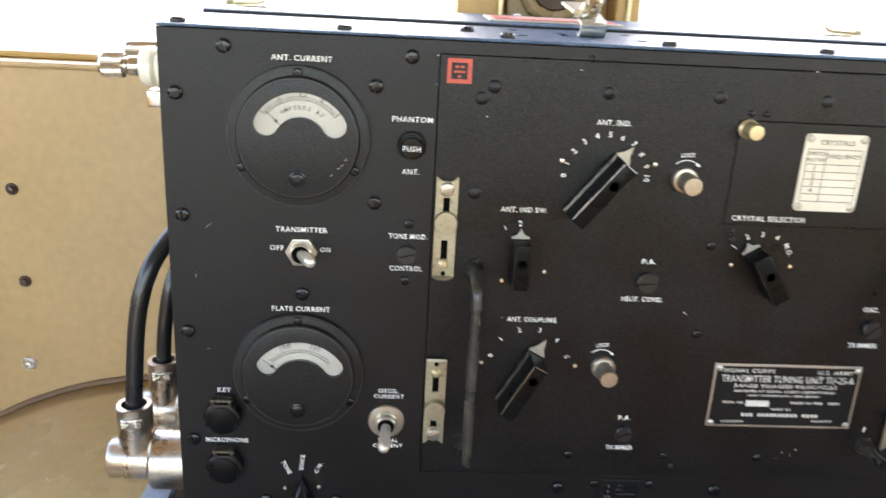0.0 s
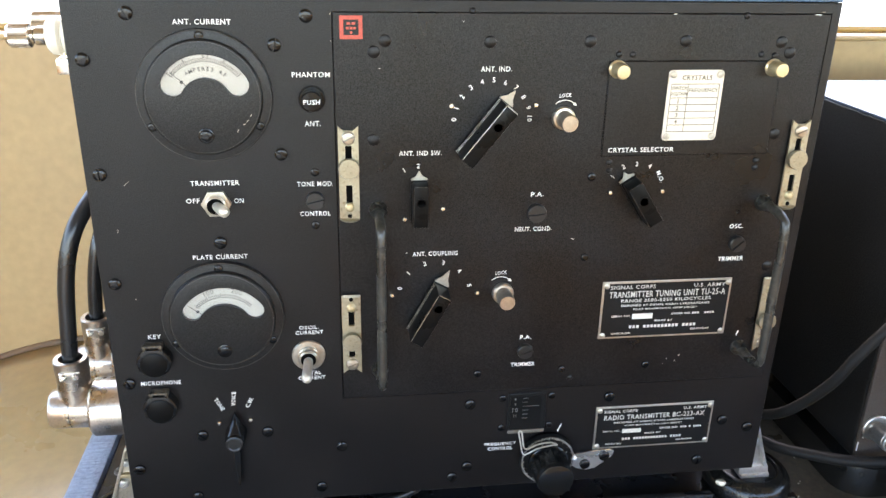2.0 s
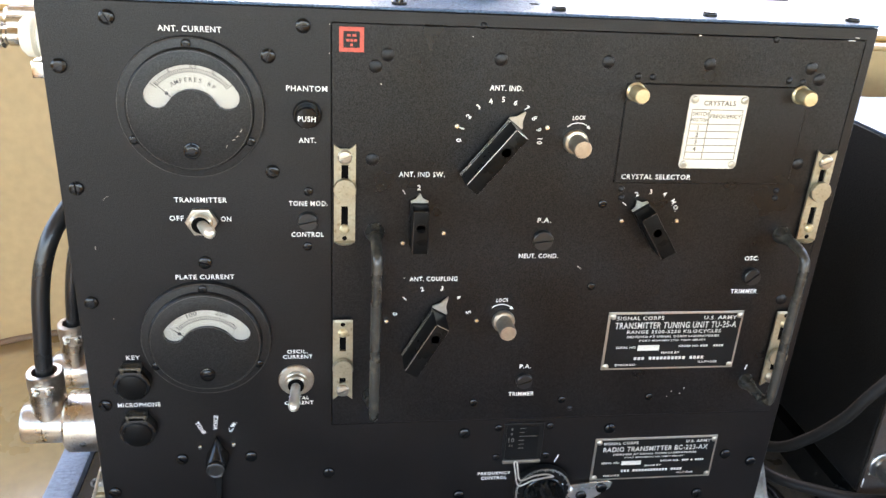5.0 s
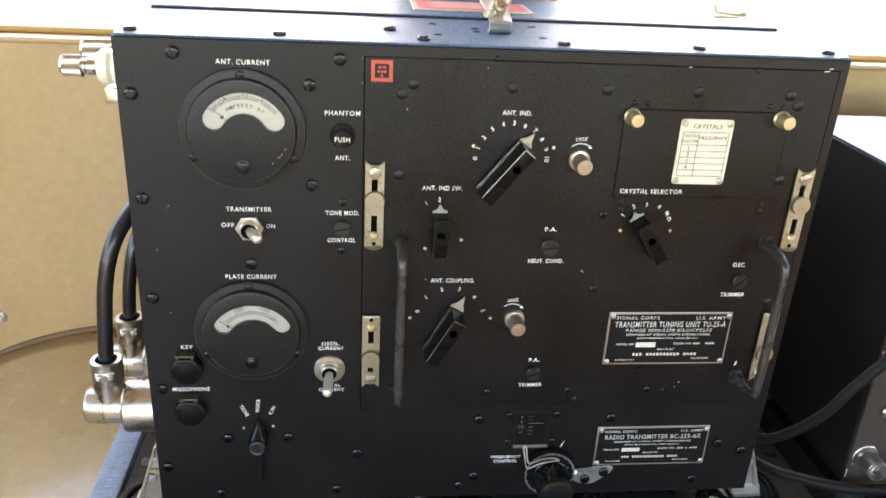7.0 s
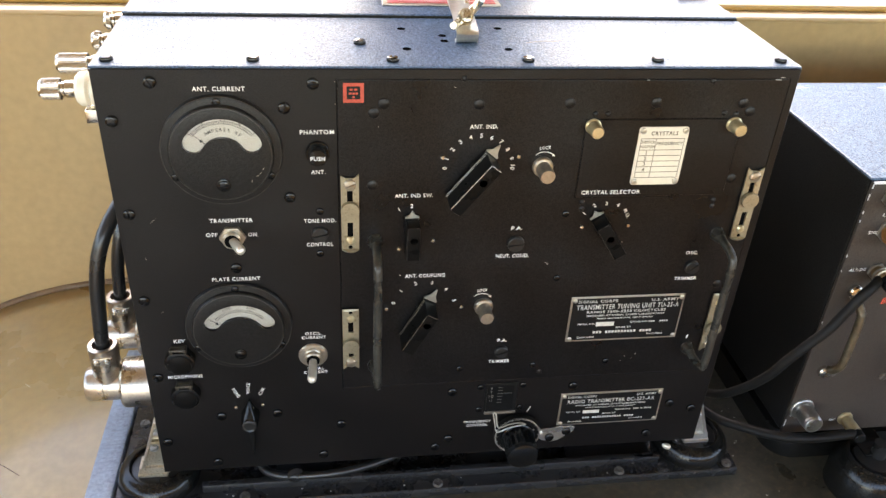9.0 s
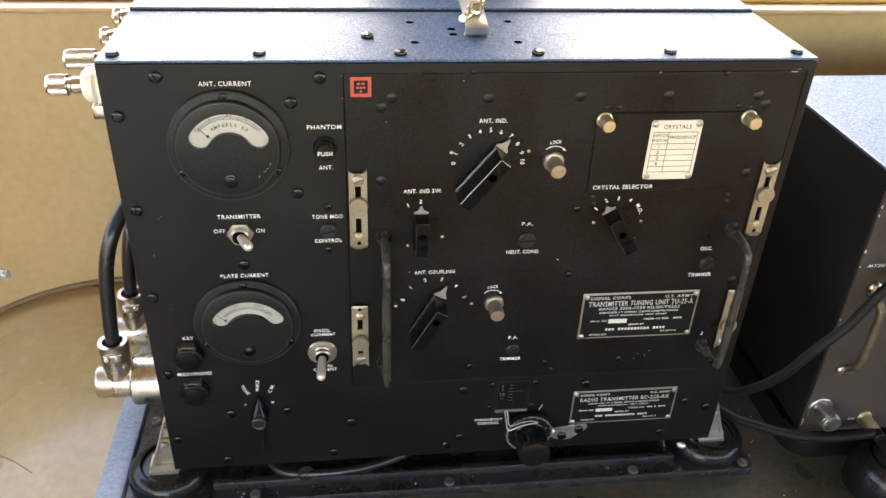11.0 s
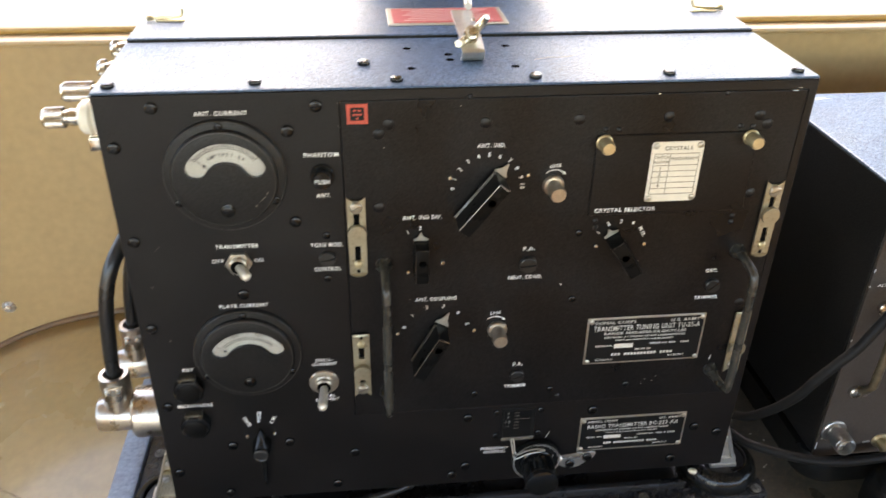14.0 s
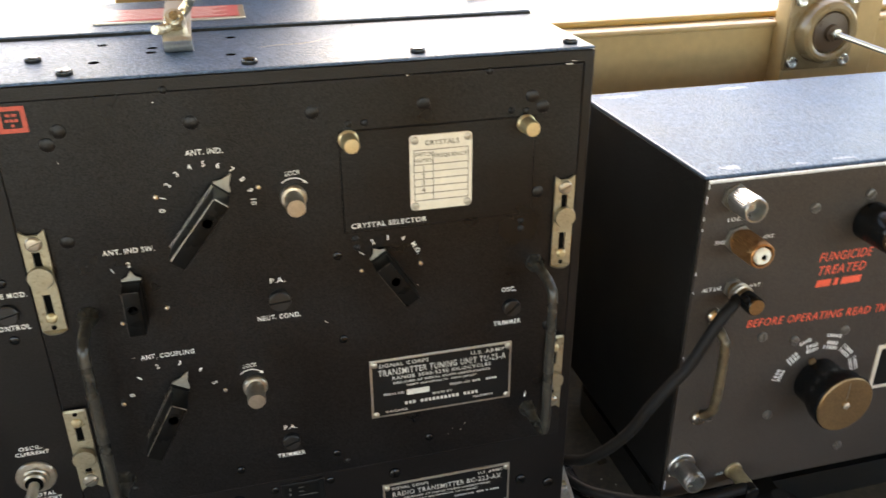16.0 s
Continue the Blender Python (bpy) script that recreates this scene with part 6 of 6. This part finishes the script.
part("plate_field", box(bmesh.new(), (0.003, 0.003, 0.0010), (0.057, 0.033, 0.0013)), PLATEBLACK, np_, m=on_receiver(0.6400, 0.0660, 0, RP))
# receiver mount
rb = thing("receiver_mount", "black shock-mount base under the receiver", "mounting base", (0.71, 0.08, -0.046))
x0, x1, y0, y1, rr = 0.5070, 0.9350, 0.0135, 0.1800, 0.024
plate = [(cx + rr * math.cos(radians(a0 + k * 15)), cy + rr * math.sin(radians(a0 + k * 15))) for cx, cy, a0 in ((x0 + rr, y0 + rr, 180), (x1 - rr, y0 + rr, 270), (x1 - rr, y1 - rr, 0), (x0 + rr, y1 - rr, 90)) for k in range(7)]
bm = prism(bmesh.new(), plate, -0.046, -0.020, 0.004)
part("base_plate", bm, DOME, rb)
for x in (0.535, 0.91):
    for y in (0.045, 0.15):
        part("mount_pad", rod(bmesh.new(), (x, y, -0.0205), (x, y, 0.0035), 0.014, 0.011, 24), RUBBER, rb)
for x in (0.575, 0.860):
    d = part("mount_cup", lathe(bmesh.new(), [(0.0330, -0.046), (0.0328, -0.0330), (0.0312, -0.0240), (0.0280, -0.0165), (0.0248, -0.0138), (0.0250, -0.0118), (0.0235, -0.0102), (0.0212, -0.0106), (0.0198, -0.0125), (0.0190, -0.0150)], 40), DOME, rb, "glossy black rubber shock mount", m=pose(x, -0.022, 0))
    part("mount_core", lathe(bmesh.new(), [(0.0187, -0.0160), (0.0180, -0.0115), (0.0140, -0.0100), (0.0060, -0.0098), (0.0060, 0.0040), (0, 0.0042)], 32), RUBBER, d, m=pose(x, -0.022, 0))
    part("mount_arm", box(bmesh.new(), (x - 0.012, -0.024, -0.0095), (x + 0.012, 0.020, -0.0065), 0.001), DOME, rb)

# ---- cables ----
def cable(name, points, r, tag, mat=None):
    c = part(name, tube(bmesh.new(), points, r, 14, 10), mat or RUBBER, None)
    return tagged(c, tag, "cable", "black radio cables")


cable("cable", [(-0.0412, 0.0500, 0.0760), (-0.0408, 0.0500, 0.0900), (-0.0388, 0.0505, 0.1150), (-0.0362, 0.0515, 0.1400), (-0.0322, 0.0540, 0.1600), (-0.0262, 0.0600, 0.1765), (-0.0170, 0.0776, 0.1907), (-0.0113, 0.1068, 0.1959), (-0.0131, 0.1607, 0.1833), (-0.0195, 0.2249, 0.1263), (-0.0282, 0.2756, -0.0206)], 0.0052, "thick black rubber cable rising from the angle plug")
cable("cable", [(-0.0412, 0.1145, 0.0740), (-0.0406, 0.1145, 0.0900), (-0.0380, 0.1150, 0.1150), (-0.0330, 0.1180, 0.1400), (-0.0250, 0.1300, 0.1600), (-0.0190, 0.1500, 0.1640), (-0.0179, 0.1658, 0.1616), (-0.0193, 0.2155, 0.0961), (-0.0282, 0.2659, -0.0210)], 0.0050, "black rubber cable from the rear angle plug")
cable("cable", [(0.5215, -0.0110, 0.1640), (0.5130, -0.0180, 0.1630), (0.5045, -0.0200, 0.1550), (0.4970, -0.0200, 0.1410), (0.4880, -0.0200, 0.1250), (0.4770, -0.0190, 0.1110), (0.4666, -0.0160, 0.0934), (0.4600, -0.0100, 0.0740), (0.4500, 0.0040, 0.0485), (0.4385, 0.0200, 0.0300), (0.4320, 0.0600, 0.0110), (0.4358, 0.1489, 0.0063), (0.4442, 0.2371, -0.0300), (0.4544, 0.2763, -0.0420)], 0.0037, "black aerial cable curving behind the transmitter", DULLRUBBER)
cable("cable", [(0.5496, -0.0189, 0.0138), (0.5410, -0.0209, 0.0162), (0.5134, -0.0179, 0.0112), (0.4878, -0.0121, 0.0093), (0.4667, 0.0026, 0.0053), (0.4467, 0.0241, 0.0012), (0.4367, 0.0612, -0.0013), (0.4390, 0.1492, -0.0135), (0.4544, 0.2568, -0.0420)], 0.0040, "black ground cable running beside the transmitter", DULLRUBBER)
cable("cable", [(0.0620, 0.0611, -0.0291), (0.0719, 0.0161, -0.0210), (0.1020, 0.0064, -0.0203), (0.1523, 0.0084, -0.0160), (0.1925, 0.0318, -0.0138), (0.2027, 0.1002, -0.0168)], 0.0034, "thin black cable hanging under the transmitter")


grommet = part("cable_grommet", lathe(bmesh.new(), [(0.0036, -0.0016), (0.0062, -0.0012), (0.0066, 0), (0.0062, 0.0012), (0.0036, 0.0016)], 24), DULLRUBBER, tx, "oval rubber grommet round the hanging cable", m=pose(0.0960, 0.0065, -0.0190, 75, 0, 10))
fleck = to_mesh("paint_fleck", prism(bmesh.new(), [(-0.0006, -0.0003), (0.0005, -0.0004), (0.0007, 0.0002), (-0.0003, 0.0005)], 0, 0.0001), WHITE, False)
drop = random.Random(12)
for i in range(26):
    x, y, z = (drop.uniform(0.47, 0.51), drop.uniform(-0.03, 0.13), -0.046) if i < 14 else (drop.uniform(0.03, 0.45), drop.uniform(0.000, 0.009), -0.0375)
    k = drop.uniform(0.5, 1.5)
    place("paint_fleck", fleck, table if i < 14 else tray, on_top(x, y, z, drop.uniform(0, 180)) @ Matrix.Diagonal((k, k, 1, 1)))


# ---- lead-through insulators ----
def insulator(x, z, y, tag, rod_to):
    t = thing("lead_insulator", tag, "insulator", (x, y, z), "lead-through insulators of the window side")
    at = upright(x, z, 0, y)
    part("mounting_plate", box(bmesh.new(), (-0.0365, -0.0365, 0), (0.0365, 0.0365, 0.004), 0.0015), BRONZEPAINT, t, m=at)
    for u in (-1, 1):
        for v in (-1, 1):
            place("plate_screw", to_mesh("plate_screw", cross_head(0.0055, 0.0032), STEEL), t, at @ pose(u * 0.0285, v * 0.0285, 0.004, 0, 0, 20 * u + 15))
    part("cap", lathe(bmesh.new(), [(0.0300, 0.004), (0.0296, 0.008), (0.0292, 0.0130), (0.0280, 0.0160), (0.0255, 0.0180), (0.0225, 0.0182), (0.0200, 0.0170), (0.0190, 0.0130)], 48), BRONZEPAINT, t, "rounded tan-painted metal cap", m=at)
    part("core", lathe(bmesh.new(), [(0.0195, 0.0135), (0.0180, 0.0160), (0.0080, 0.0170), (0.0075, 0.0205), (0, 0.0207)], 40), BROWN, t, "dark brown moulded core", m=at)
    part("nut", prism(bmesh.new(), [(0.0052 * math.cos(radians(a)), 0.0052 * math.sin(radians(a))) for a in range(0, 360, 60)], 0.0205, 0.0255, 0.0006), NICKEL, t, m=at)
    a = at @ Vector((0, 0, 0.0250))
    part("lead_rod", tube(bmesh.new(), [a, a + (Vector(rod_to) - a) * 0.5, rod_to], 0.0024, 12, 5), STEEL, t, "bright metal lead rod")


insulator(0.7840, 0.2520, WY - 0.022, "tan-painted round lead-through insulator with rod, above the receiver", (0.91, 0.16, 0.205))
insulator(0.2390, 0.3400, WY - 0.002, "tan-painted round lead-through insulator on the window pillar", (0.2200, 0.090, 0.3390))
bracket = part("insulator_bracket", box(bmesh.new(), (0.7480, WY - 0.0215, 0.16), (0.850, WY - 0.001, 0.291), 0.002), TAN, None)
tagged(bracket, "tan steel bracket carrying the insulator on the wall", "bracket")
